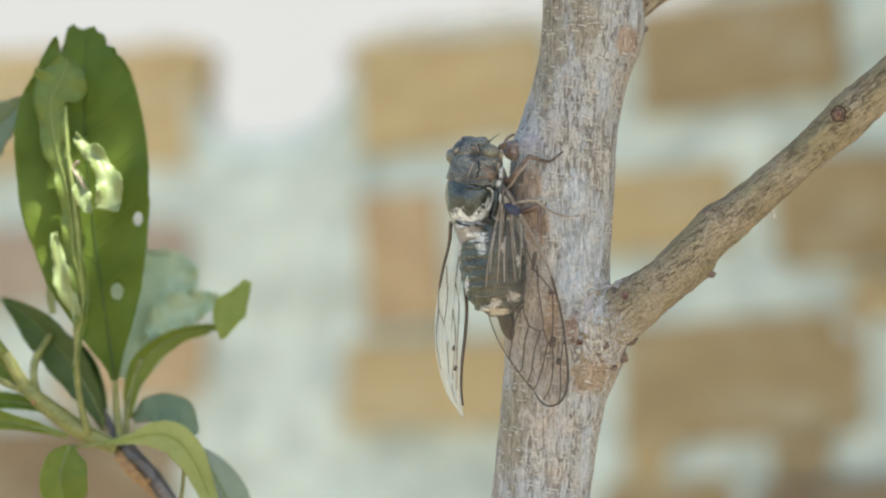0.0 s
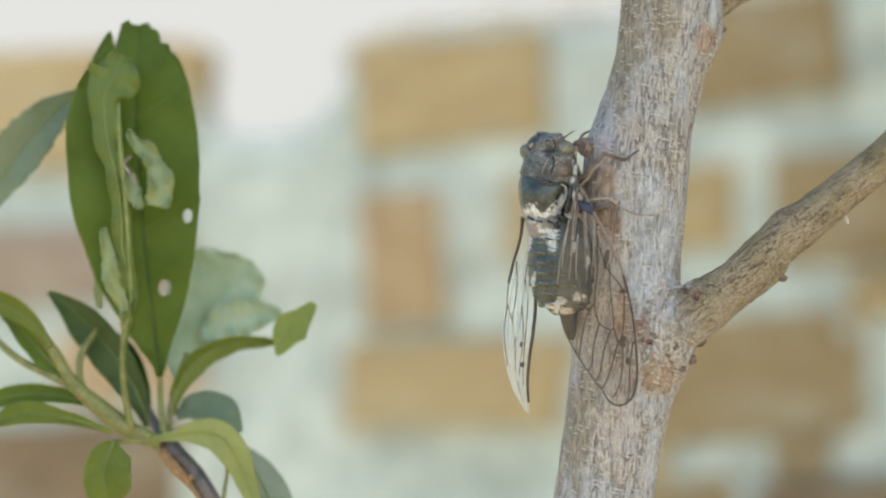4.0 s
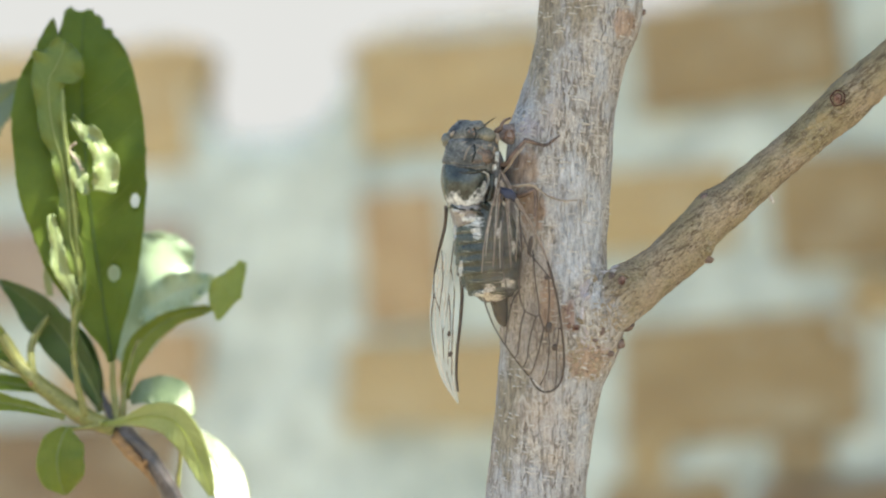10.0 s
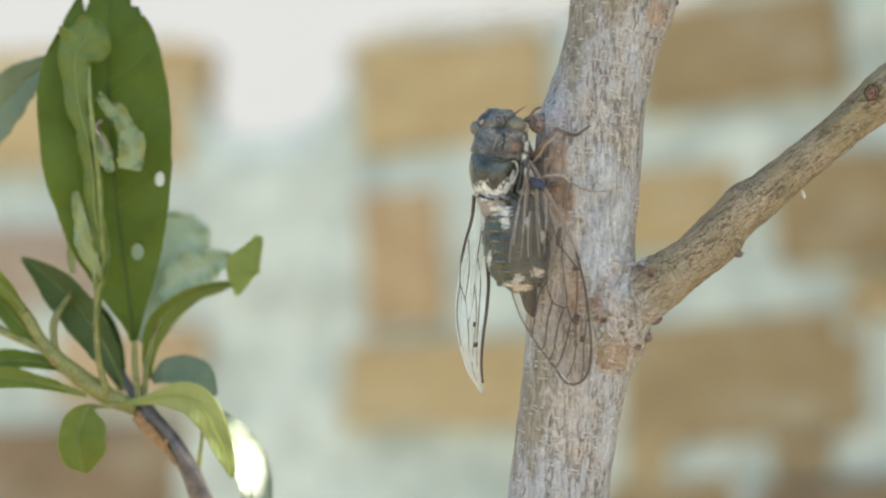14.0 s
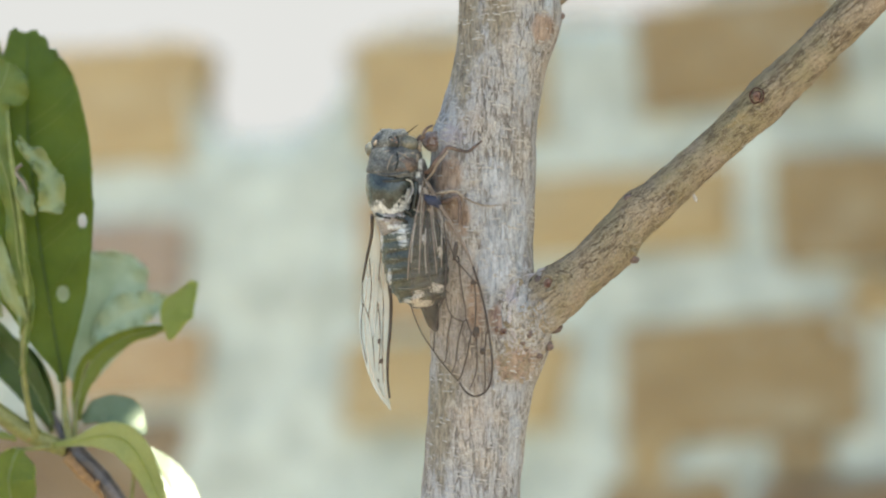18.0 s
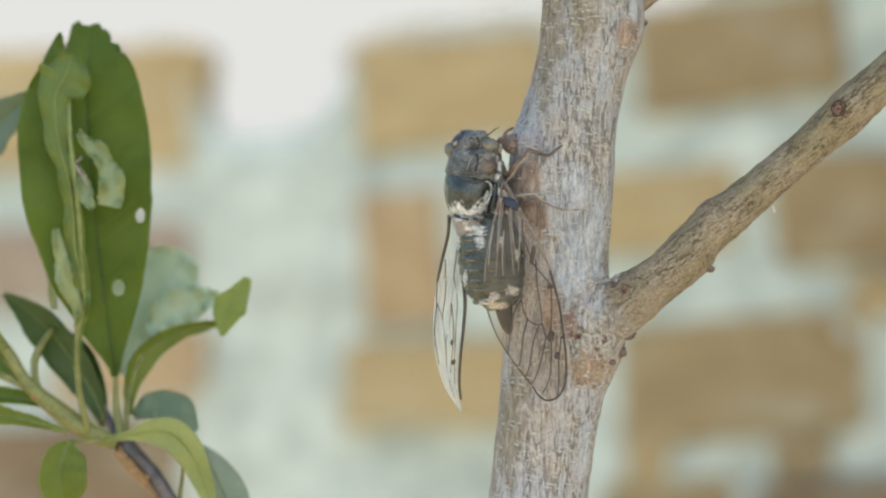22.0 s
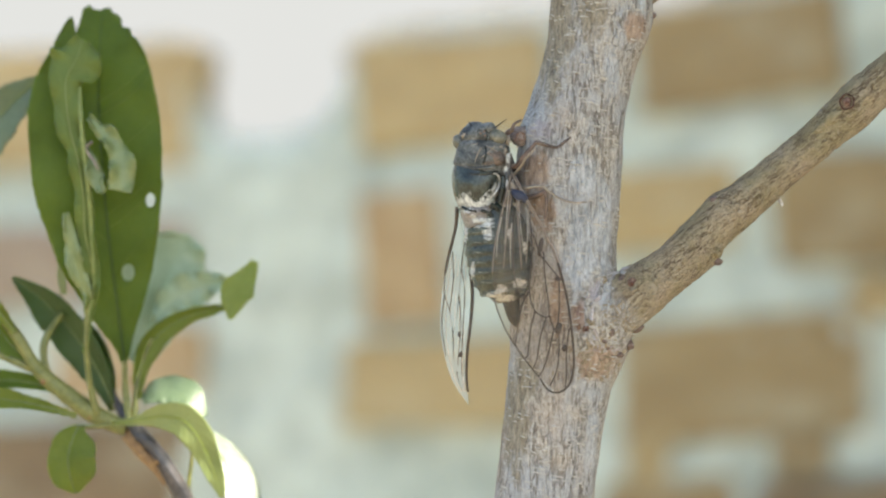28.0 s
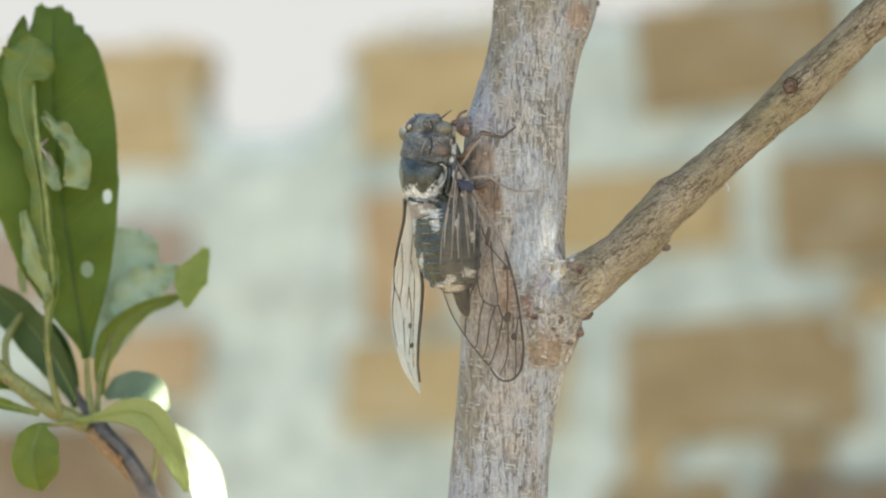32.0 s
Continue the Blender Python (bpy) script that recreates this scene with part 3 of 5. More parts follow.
for x, z in ((-5, 3), (4, 5), (1, -7), (7, -3), (-7, -5)):
    part("knot_crease", blob(bmesh.new(), at(908 + x, 266 - z, -0.0060), (0.55, 0.22, 0.2), FORK, x * 9, 0.4, 900, 10), SCAR, tree)
# the branch collar: low ragged folds that wrap the joint
COLLAR = [(1086, 506), (1066, 510), (1050, 522), (1041, 545), (1037, 572), (1038, 600), (1050, 622), (1072, 634), (1096, 632)]
for shift, mat, wide in ((-10, BARK, 0.38), (0, LILAC_CORK, 0.34), (9, BARK, 0.32)):
    pts = []
    for u, v in COLLAR:
        _, p, out = on_bark(u + shift + rnd.uniform(-2, 2), v + rnd.uniform(-3, 3))
        if p:
            pts.append((*(p - out * 0.00018), wide * rnd.uniform(0.6, 1.2) / 1000))
    pts = spline(pts, 5)
    part("collar_fold", tube(bmesh.new(), pts, [max(0.0001, p[3]) for p in pts], 14, FORK, 0.9, 700), mat, tree)
for k in range(16):
    u, v = COLLAR[k % 9]
    lump_on_bark("collar_lump", u + rnd.uniform(-14, 12), v + rnd.uniform(-8, 8), (rnd.uniform(0.35, 0.9), 0.35, rnd.uniform(0.25, 0.5)), rnd.uniform(-60, 60),
                 (LILAC_CORK, BARK, BARK_BRANCH)[k % 3], rough=0.7, seg=10)
part("bark_flake", blob(bmesh.new(), at(1369, 380, -0.003), (0.35, 0.2, 0.7), FORK, -20, 0.4, 900, 8), LENTICEL, tree, "loose pale flake of bark")

# ---- the cicada ----
CIC = at(900, 400, -0.006)
cicada = empty("cicada", CIC, label="dark grey cicada with brown-veined wings clinging to the trunk", category="insect")


def cic(name, bm, mat, label="", parent=None):
    return part(name, bm, mat, parent or cicada, label)


# head, broad and blunt with an eye at each end
cic("head", loft(bmesh.new(), [(850, 246, 7, -6.2, 0.9), (850, 250, 14, -6.2, 1.7), (847, 256, 23, -6.1, 2.4), (843, 263, 32, -6, 2.9), (840, 272, 40, -5.8, 3.2),
                               (838, 284, 41, -5.6, 3.0)], CIC, 32, 5, 0.05, 500), CHITIN_GREY, "grey-brown head")
cic("face_lobe", blob(bmesh.new(), at(847, 255, -0.0078), (1.9, 1.2, 0.9), CIC, -8, 0.15), CHITIN_GREY)
cic("eye", blob(bmesh.new(), at(867, 268, -0.0079), (1.75, 1.5, 1.25), CIC, 12), EYE, "large greenish grey compound eye")
cic("eye", blob(bmesh.new(), at(802, 278, -0.0058), (1.25, 1.4, 1.45), CIC, -35), EYE, "large greenish grey compound eye")
for u, v in ((838, 262), (844, 259), (846, 266)):
    cic("ocellus", blob(bmesh.new(), at(u, v, -0.0089), (0.22, 0.18, 0.22), CIC, 0, 0, 800, 8), SCAR)
limb("antenna", [(862, 253, -7.5, 0.14), (870, 247, -8, 0.11), (878, 241, -8.4, 0.08), (885, 237, -8.6, 0.04)], CHITIN, cicada, CIC, 4, 6)
limb("antenna", [(826, 256, -7.0, 0.13), (821, 248, -7.6, 0.1), (817, 241, -8.0, 0.05)], CHITIN, cicada, CIC, 4, 6)
cic("pronotum", loft(bmesh.new(), [(842, 276, 42, -5.6, 3.2), (842, 284, 46, -5.6, 3.7), (841, 300, 47, -5.5, 4.0), (838, 315, 47, -5.4, 4.2),
                                   (836, 326, 47, -5.3, 4.2), (835, 331, 42, -5.3, 3.9)], CIC, 36, 5, 0.04, 420), CHITIN_GREY,
    "wrinkled grey and reddish brown shoulder plate")
for u, v, d, size, turn in ((852, 301, -8.55, (3.0, 0.85, 1.5), 18), (832, 300, -8.7, (1.1, 0.7, 1.2), -15), (846, 314, -9.0, (1.4, 0.6, 0.6), 0)):
    cic("brown_lobe", blob(bmesh.new(), at(u, v, d / 1000), size, CIC, turn, 0.25, 600, 18), CHITIN_BROWN)
for knots in ([(803, 286, -6.6, 0.22), (820, 283, -8.4, 0.22), (842, 281, -9.0, 0.22), (866, 284, -8.4, 0.22), (884, 290, -6.6, 0.2)],
              [(846, 284, -9.3, 0.14), (848, 298, -9.75, 0.18), (843, 316, -9.8, 0.14)], [(812, 292, -8.2, 0.14), (806, 306, -7.8, 0.16), (812, 318, -8.2, 0.12)],
              [(796, 330, -7.2, 0.28), (815, 333, -9.0, 0.28), (836, 334, -9.7, 0.28), (858, 331, -9.0, 0.28), (878, 325, -7.0, 0.25)],
              [(838, 256, -8.8, 0.16), (828, 262, -8.6, 0.18), (818, 272, -8.2, 0.14)], [(846, 255, -8.9, 0.14), (850, 266, -9.0, 0.18), (846, 278, -8.9, 0.14)]):
    limb("furrow", knots, CHITIN, cicada, CIC, 6, 8, 0.2, 900)
for u, v, d, size, turn in ((862, 284, -8.3, (1.5, 0.5, 0.35), 8), (886, 274, -7.0, (0.5, 0.6, 0.9), 0), (832, 281, -8.8, (1.0, 0.4, 0.25), -10), (880, 296, -7.6, (0.4, 0.5, 1.0), 10),
                            (812, 264, -7.6, (0.9, 0.4, 0.4), -30), (852, 250, -8.2, (0.7, 0.4, 0.3), 10)):
    cic("pale_fleck", blob(bmesh.new(), at(u, v, d / 1000), size, CIC, turn, 0.4, 800, 12), LEG_PALE)
for knots in ([(842, 284, -9.2, 0.07), (834, 297, -9.6, 0.1), (828, 314, -9.5, 0.06)],
              [(846, 283, -9.2, 0.07), (860, 290, -9.3, 0.1), (874, 300, -8.4, 0.08)],
              [(864, 284, -9.0, 0.07), (850, 297, -9.6, 0.1), (838, 306, -9.6, 0.07)],
              [(800, 318, -7.4, 0.28), (820, 323, -9.0, 0.3), (840, 324, -9.5, 0.3), (862, 320, -8.9, 0.3), (880, 312, -7.2, 0.3)]):
    limb("ridge", knots, LEG_PALE if len(knots) == 3 else CHITIN_GREY, cicada, CIC, 6, 8)
cic("mesonotum", loft(bmesh.new(), [(835, 324, 38, -5.3, 3.8), (833, 332, 43, -5.2, 4.4), (831, 348, 43, -5.1, 4.8), (831, 364, 41, -5.0, 4.8),
                                    (833, 380, 37, -4.8, 4.4), (836, 394, 32, -4.6, 4.0)], CIC, 36, 5, 0.03, 420),
    bloom_sheen_material("back_plate", (0.007, 0.010, 0.010), (0.055, 0.068, 0.060), 300, 0.2,
                     ((811, 384, 19, 18), (833, 391, 28, 12), (854, 382, 18, 19), (866, 366, 10, 19), (873, 346, 6, 16)), CIC),
    "glossy black-green back plate dusted white along its lower edge")
for knots in ([(856, 331, -8.95, 0.10), (866, 334, -8.45, 0.13), (872, 341, -7.65, 0.15), (872, 352, -7.65, 0.15), (866, 366, -8.5, 0.15), (856, 376, -8.95, 0.1)],
              [(838, 330, -9.35, 0.10), (836, 338, -9.6, 0.14), (834, 349, -9.75, 0.05)], [(796, 336, -7.3, 0.06), (810, 332, -8.8, 0.12), (826, 331, -9.4, 0.08)]):
    limb("pale_margin", knots, BLOOM_SOLID, cicada, CIC, 6, 8, 0.5, 1500, "whitish dusted edge line")
for knots in ([(858, 386, -8.6, 0.3), (868, 396, -8.2, 0.35), (872, 410, -7.6, 0.3)], [(840, 398, -9.1, 0.22), (856, 404, -8.8, 0.3), (866, 416, -8.0, 0.2)],
              [(806, 392, -7.6, 0.25), (818, 398, -8.4, 0.3), (832, 400, -9.0, 0.2)], [(878, 336, -8.0, 0.4), (878, 360, -8.1, 0.45), (872, 384, -8.0, 0.35)]):
    limb("dark_seam", knots, CHITIN, cicada, CIC, 6, 8, 0.25, 900)
METANOTUM = bloom_sheen_material("cross_plate", (0.14, 0.13, 0.13), (0.33, 0.30, 0.29), 420, 0.38,
                             ((862, 404, 14, 14), (813, 396, 12, 8), (842, 416, 22, 6), (826, 408, 6, 4)), CIC)
cic("metanotum", loft(bmesh.new(), [(834, 386, 30, -4.7, 3.6), (834, 396, 31, -4.7, 4.0), (837, 408, 31, -4.6, 4.1), (842, 420, 32, -4.5, 4.2)], CIC, 36, 5, 0.05, 600), METANOTUM,
    "silvery grey plate between back and abdomen")
cic("cross_plate", blob(bmesh.new(), at(834, 400, -0.0082), (2.2, 0.8, 0.9), CIC, -4, 0.3, 500, 20), METANOTUM, "raised cross-shaped plate")
cic("thorax_side", loft(bmesh.new(), [(880, 300, 12, -4.5, 3.2), (884, 330, 16, -4.2, 3.8), (882, 365, 18, -4.0, 4.0), (876, 400, 16, -3.8, 3.6)],
                        CIC, 24, 5, 0.06, 400), bloom_sheen_material("thorax_side", (0.014, 0.018, 0.021), (0.15, 0.13, 0.12), 620, 0.4,
                                                                 ((888, 302, 7, 18), (882, 324, 7, 7), (876, 392, 8, 14), (886, 352, 4, 10)), CIC))

# the abdomen hangs on its own pivot and beats as the insect sings
ABD = at(838, 408, -0.0045)
# most of these white spots paint the glossy highlights of the abdomen
OLIVE = bloom_sheen_material("olive_abdomen", (0.014, 0.022, 0.022), (0.075, 0.085, 0.066), 420, 0.22,
                         ((846, 420, 24, 12), (852, 438, 11, 16), (813, 430, 5, 30), (866, 547, 20, 7), (884, 553, 24, 9), (910, 526, 15, 11),
                          (918, 462, 5, 14), (890, 440, 5, 14), (826, 505, 5, 20), (878, 536, 12, 8)), ABD, 0.6, (0.35, 1, 1.9))
abdomen = part("abdomen", loft(bmesh.new(), [(848, 398, 30, -4.4, 3.6), (858, 412, 46, -4.4, 4.3), (866, 435, 55, -4.4, 4.8), (872, 470, 58, -4.4, 5.0),
                                             (877, 500, 57, -4.4, 4.8), (883, 525, 50, -4.4, 4.3), (886, 541, 41, -4.4, 3.6),
                                             (887, 551, 28, -4.4, 2.7), (888, 557, 18, -4.4, 2.0)], ABD, 40, 6, 0.02, 400), OLIVE, cicada, "dark olive banded abdomen")
abdomen.location = ABD - CIC
for k in range(7):
    v = 428 + 17.5 * k
    u, w, h = np.interp(v, (412, 435, 470, 500, 525, 541, 557), (858, 866, 872, 877, 883, 886, 888)), \
        np.interp(v, (412, 435, 470, 500, 525, 541, 557), (46, 55, 58, 57, 50, 41, 18)), \
        np.interp(v, (412, 435, 470, 500, 525, 541, 557), (4.3, 4.8, 5.0, 4.8, 4.3, 3.6, 2.0))
    seg = part("segment", loft(bmesh.new(), [(u - 1, v - 7, w * 1.0, -4.4, h * 1.0), (u, v, w * 1.03, -4.4, h * 1.03), (u + 1, v + 6, w * 1.035, -4.4, h * 1.035),
                                            (u + 1.5, v + 9, w * 0.98, -4.4, h * 0.98)], ABD, 40, 3, 0.015, 500), OLIVE, abdomen)
    limb("segment_edge", [(u - w * 1.0 + 4, v + 8, -4.0, 0.05), (u - w * 0.75, v + 9, -4.4 - h * 0.66, 0.05), (u - w * 0.3, v + 10, -4.4 - h * 0.955, 0.05),
                          (u + w * 0.3, v + 10, -4.4 - h * 0.955, 0.05), (u + w * 0.75, v + 8, -4.4 - h * 0.6, 0.05)],
         CHITIN_RIM, abdomen, ABD, 5, 6, 0.5, 900)
part("tail_tip", loft(bmesh.new(), [(891, 546, 19, -4.6, 1.9), (894, 560, 15, -4.6, 1.6), (897, 577, 12.5, -4.6, 1.3), (901, 591, 9, -4.6, 0.8),
                                    (904, 600, 3, -4.6, 0.3)], ABD, 24, 5), CHITIN, abdomen, "dark pointed tail tip")


def wing(name, left_edge, right_edge, depth, material, label, bow=0.6):
    """A membrane between two edges given from base to tip as (u, v); depth(s, t) in mm."""
    a, b = spline(left_edge, 8), spline(right_edge, 8)
    m = 60
    a = [np.array([np.interp(i / m * (len(a) - 1), range(len(a)), [p[c] for p in a]) for c in (0, 1)]) for i in range(m + 1)]
    b = [np.array([np.interp(i / m * (len(b) - 1), range(len(b)), [p[c] for p in b]) for c in (0, 1)]) for i in range(m + 1)]
    bm = bmesh.new()
    rows = []
    for i in range(m + 1):
        row = []
        for k in range(15):
            s = k / 14
            p = a[i] * (1 - s) + b[i] * s
            row.append(bm.verts.new(at(p[0], p[1], (depth(p[0], p[1]) - bow * math.sin(math.pi * s) * 0.3
                                                    + 0.08 * math.sin(s * 38 + i * 0.1)) / 1000) - CIC))
        rows.append(row)
    for r, q in zip(rows, rows[1:]):
        for k in range(14):
            bm.faces.new((r[k], r[k + 1], q[k + 1], q[k]))
    ob = part(name, bm, material, cicada, label)
    return ob


def veins(owner, depth, paths, mat, r0, r1, name="vein"):
    for path in paths:
        k = len(path) - 1
        limb(name, [(u, v, depth(u, v) - 0.12, r0 + (r1 - r0) * i / k) for i, (u, v) in enumerate(path)], mat, owner, CIC, 6, 6)


def near_depth(u, v):
    return float(np.interp(v, (330, 380, 450, 540, 640, 720), (-8.6, -10.2, -11.4, -12.0, -12.0, -11.6)))


near_wing = wing("forewing", [(892, 330), (882, 372), (870, 420), (861, 470), (862, 525), (868, 568), (882, 605), (898, 632), (918, 660), (944, 690), (972, 716)],
                 [(895, 330), (916, 372), (946, 425), (968, 468), (984, 515), (993, 555), (1000, 600), (1005, 650), (1004, 685), (994, 710), (974, 719)],
                 near_depth, WING_BROWN, "brown-tinted transparent wing with dark veins, lying over the trunk")
veins(near_wing, near_depth, [
    [(976, 490), (984, 518), (994, 560), (1001, 610), (1005, 655), (1003, 688), (993, 710), (975, 719), (958, 712), (946, 694)],
], VEIN, 0.22, 0.15, "dark_vein")
veins(near_wing, near_depth, [
    [(978, 516), (979, 560), (977, 600), (979, 640), (975, 680), (963, 708)],
    [(932, 440), (945, 475), (958, 492), (980, 518), (986, 522)],
    [(926, 400), (930, 470), (926, 540), (936, 575), (956, 586), (961, 582)],
    [(926, 540), (914, 562), (906, 600), (902, 636)],
    [(936, 575), (928, 610), (924, 650), (917, 660)],
    [(956, 586), (946, 620), (940, 660), (932, 678)],
    [(961, 582), (970, 606), (976, 598), (980, 560)],
    [(970, 606), (960, 650), (950, 680), (944, 690)],
    [(996, 606), (992, 650), (992, 690), (990, 712)],
    [(950, 470), (954, 520), (960, 560), (961, 582)],
    [(905, 542), (916, 552), (926, 540)],
    [(864, 555), (872, 580), (884, 608), (900, 634), (918, 660), (934, 680), (944, 692)],
    [(898, 400), (896, 450), (898, 500), (905, 542)],
], VEIN, 0.13, 0.10)
veins(near_wing, near_depth, [
    [(893, 330), (914, 372), (945, 425), (968, 468), (980, 500)], [(899, 336), (922, 380), (952, 432), (972, 474)],
    [(892, 335), (882, 380), (872, 420), (864, 465), (860, 510)], [(900, 350), (904, 400), (908, 450), (912, 500)],
    [(896, 345), (890, 395), (884, 450), (880, 500)], [(905, 350), (930, 395), (958, 445), (976, 492)],
], VEIN_TAN, 0.15, 0.08, "tan_vein")
# glossy reflections on the membrane, built as thin pale streaks
veins(near_wing, near_depth, [[(889, 362), (885, 410), (882, 458)], [(906, 378), (909, 420), (914, 462)], [(876, 410), (870, 445), (867, 480)],
                              [(918, 392), (934, 428), (948, 456)], [(894, 420), (892, 460), (893, 500)], [(922, 410), (922, 450), (920, 490)]], VEIN_AND_SHEEN, 0.10, 0.05, "sheen_streak")
for u, v, w, h in ((978, 605, 0.55, 0.9), (989, 640, 0.5, 0.6), (905, 542, 0.35, 0.3), (975, 518, 0.4, 0.4), (1000, 606, 0.3, 0.4), (945, 462, 0.4, 1.6)):
    part("dark_spot", blob(bmesh.new(), at(u, v, (near_depth(u, v) - 0.1) / 1000), (w, 0.1, h), CIC, 10, 0.4, 900, 10), VEIN, near_wing)
part("shoulder_patch", blob(bmesh.new(), at(908, 372, -0.0103), (1.5, 0.16, 0.8), CIC, 32, 0.55, 700, 18), INK, near_wing, "blue-black patch at the wing base")
part("hinge", blob(bmesh.new(), at(897, 361, -0.0098), (0.5, 0.4, 1.4), CIC, -15, 0.2, 500, 12), LEG_PALE, near_wing, "pale tan wing hinge")


def far_depth(u, v):
    return float(np.interp(v, (390, 470, 560, 740), (-4.2, -2.6, -2.0, -2.4)))


far_wing = wing("forewing", [(797, 392), (792, 432), (781, 480), (773, 535), (769, 595), (776, 650), (790, 695), (806, 722), (819, 740)],
                [(803, 395), (811, 440), (820, 490), (826, 540), (824, 590), (818, 640), (815, 680), (818, 712), (821, 740)],
                far_depth, WING_CLEAR, "clear whitish transparent wing hanging beside the body")
veins(far_wing, far_depth, [[(822, 505), (826, 545), (823, 595), (818, 640), (816, 685), (819, 718)], [(798, 395), (795, 430), (784, 475), (777, 510)]], VEIN, 0.34, 0.20, "dark_vein")
veins(far_wing, far_depth, [[(777, 510), (776, 545), (786, 575), (792, 620), (795, 670), (808, 716)], [(776, 548), (772, 600), (780, 655)],
                            [(812, 450), (806, 500), (802, 545), (798, 590), (790, 620)], [(806, 500), (812, 540), (810, 590), (808, 640), (808, 690)],
                            [(790, 470), (792, 520), (786, 575)], [(802, 545), (806, 600), (802, 650), (800, 690)]], VEIN, 0.10, 0.07)
veins(far_wing, far_depth, [[(785 + 32 * f + 6 * f, 470 + 20 * f), (775 + 47 * f, 540), (772 + 50 * f, 600), (779 + 38 * f, 650), (792 + 24 * f, 692), (806 + 12 * f, 718)]
                            for f in (0.14, 0.3, 0.46, 0.62, 0.78)], VEIN_AND_SHEEN, 0.07, 0.05, "fine_vein")
veins(far_wing, far_depth, [[(797, 392), (795, 425), (790, 455)]], VEIN_TAN, 0.3, 0.2, "tan_vein")
for u, v in ((803, 617), (806, 652)):
    part("dark_spot", blob(bmesh.new(), at(u, v, (far_depth(u, v) - 0.15) / 1000), (0.35, 0.1, 0.5), CIC, 15, 0.3, 900, 10), VEIN, far_wing)

for name, knots, mat in (
        ("foreleg", [(876, 290, -5, 0.7), (886, 262, -6.6, 0.6), (893, 257, -7.2, 0.45), (895, 250, -7.4, 0.35), (900, 243, -7.2, 0.3), (910, 238, -6.6, 0.22)], LEG),
        ("foreleg", [(888, 322, -6, 0.6), (903, 318, -8, 0.55), (916, 302, -9.4, 0.6), (932, 282, -9.8, 0.42), (938, 278, -9.8, 0.4), (955, 283, -9.9, 0.32),
                     (972, 286, -10, 0.3), (984, 278, -10.2, 0.26), (997, 268, -10.2, 0.18)], LEG),
        ("middle_leg", [(892, 340, -6, 0.35), (908, 322, -8.4, 0.36), (918, 306, -9.8, 0.3), (936, 286, -10.2, 0.25)], LEG_PALE),
        ("middle_leg", [(900, 362, -7.5, 0.4), (925, 357, -9.4, 0.4), (948, 355, -9.9, 0.34), (957, 362, -10, 0.28), (975, 374, -10, 0.2), (996, 382, -9.9, 0.2),
                        (1012, 383, -9.8, 0.2), (1027, 382, -9.6, 0.14)], LEG_PALE),
        ("hind_leg", [(900, 380, -6, 0.6), (935, 372, -9.2, 0.55), (952, 366, -9.9, 0.45), (955, 392, -9.9, 0.35), (952, 412, -9.9, 0.25)], LEG)):
    limb(name, [(u, v, d, w * (0.7 if name == "middle_leg" else 0.85)) for u, v, d, w in knots], mat, cicada, CIC, 7, 10, 0.12, 900)

# ---- the leafy twig ----
BACK[0] = 0.022
TWIG_AT = at(212, 790, 0.004)
twig = empty("leafy_twig", TWIG_AT, label="leafy green twig with one large insect-eaten leaf", category="twig")


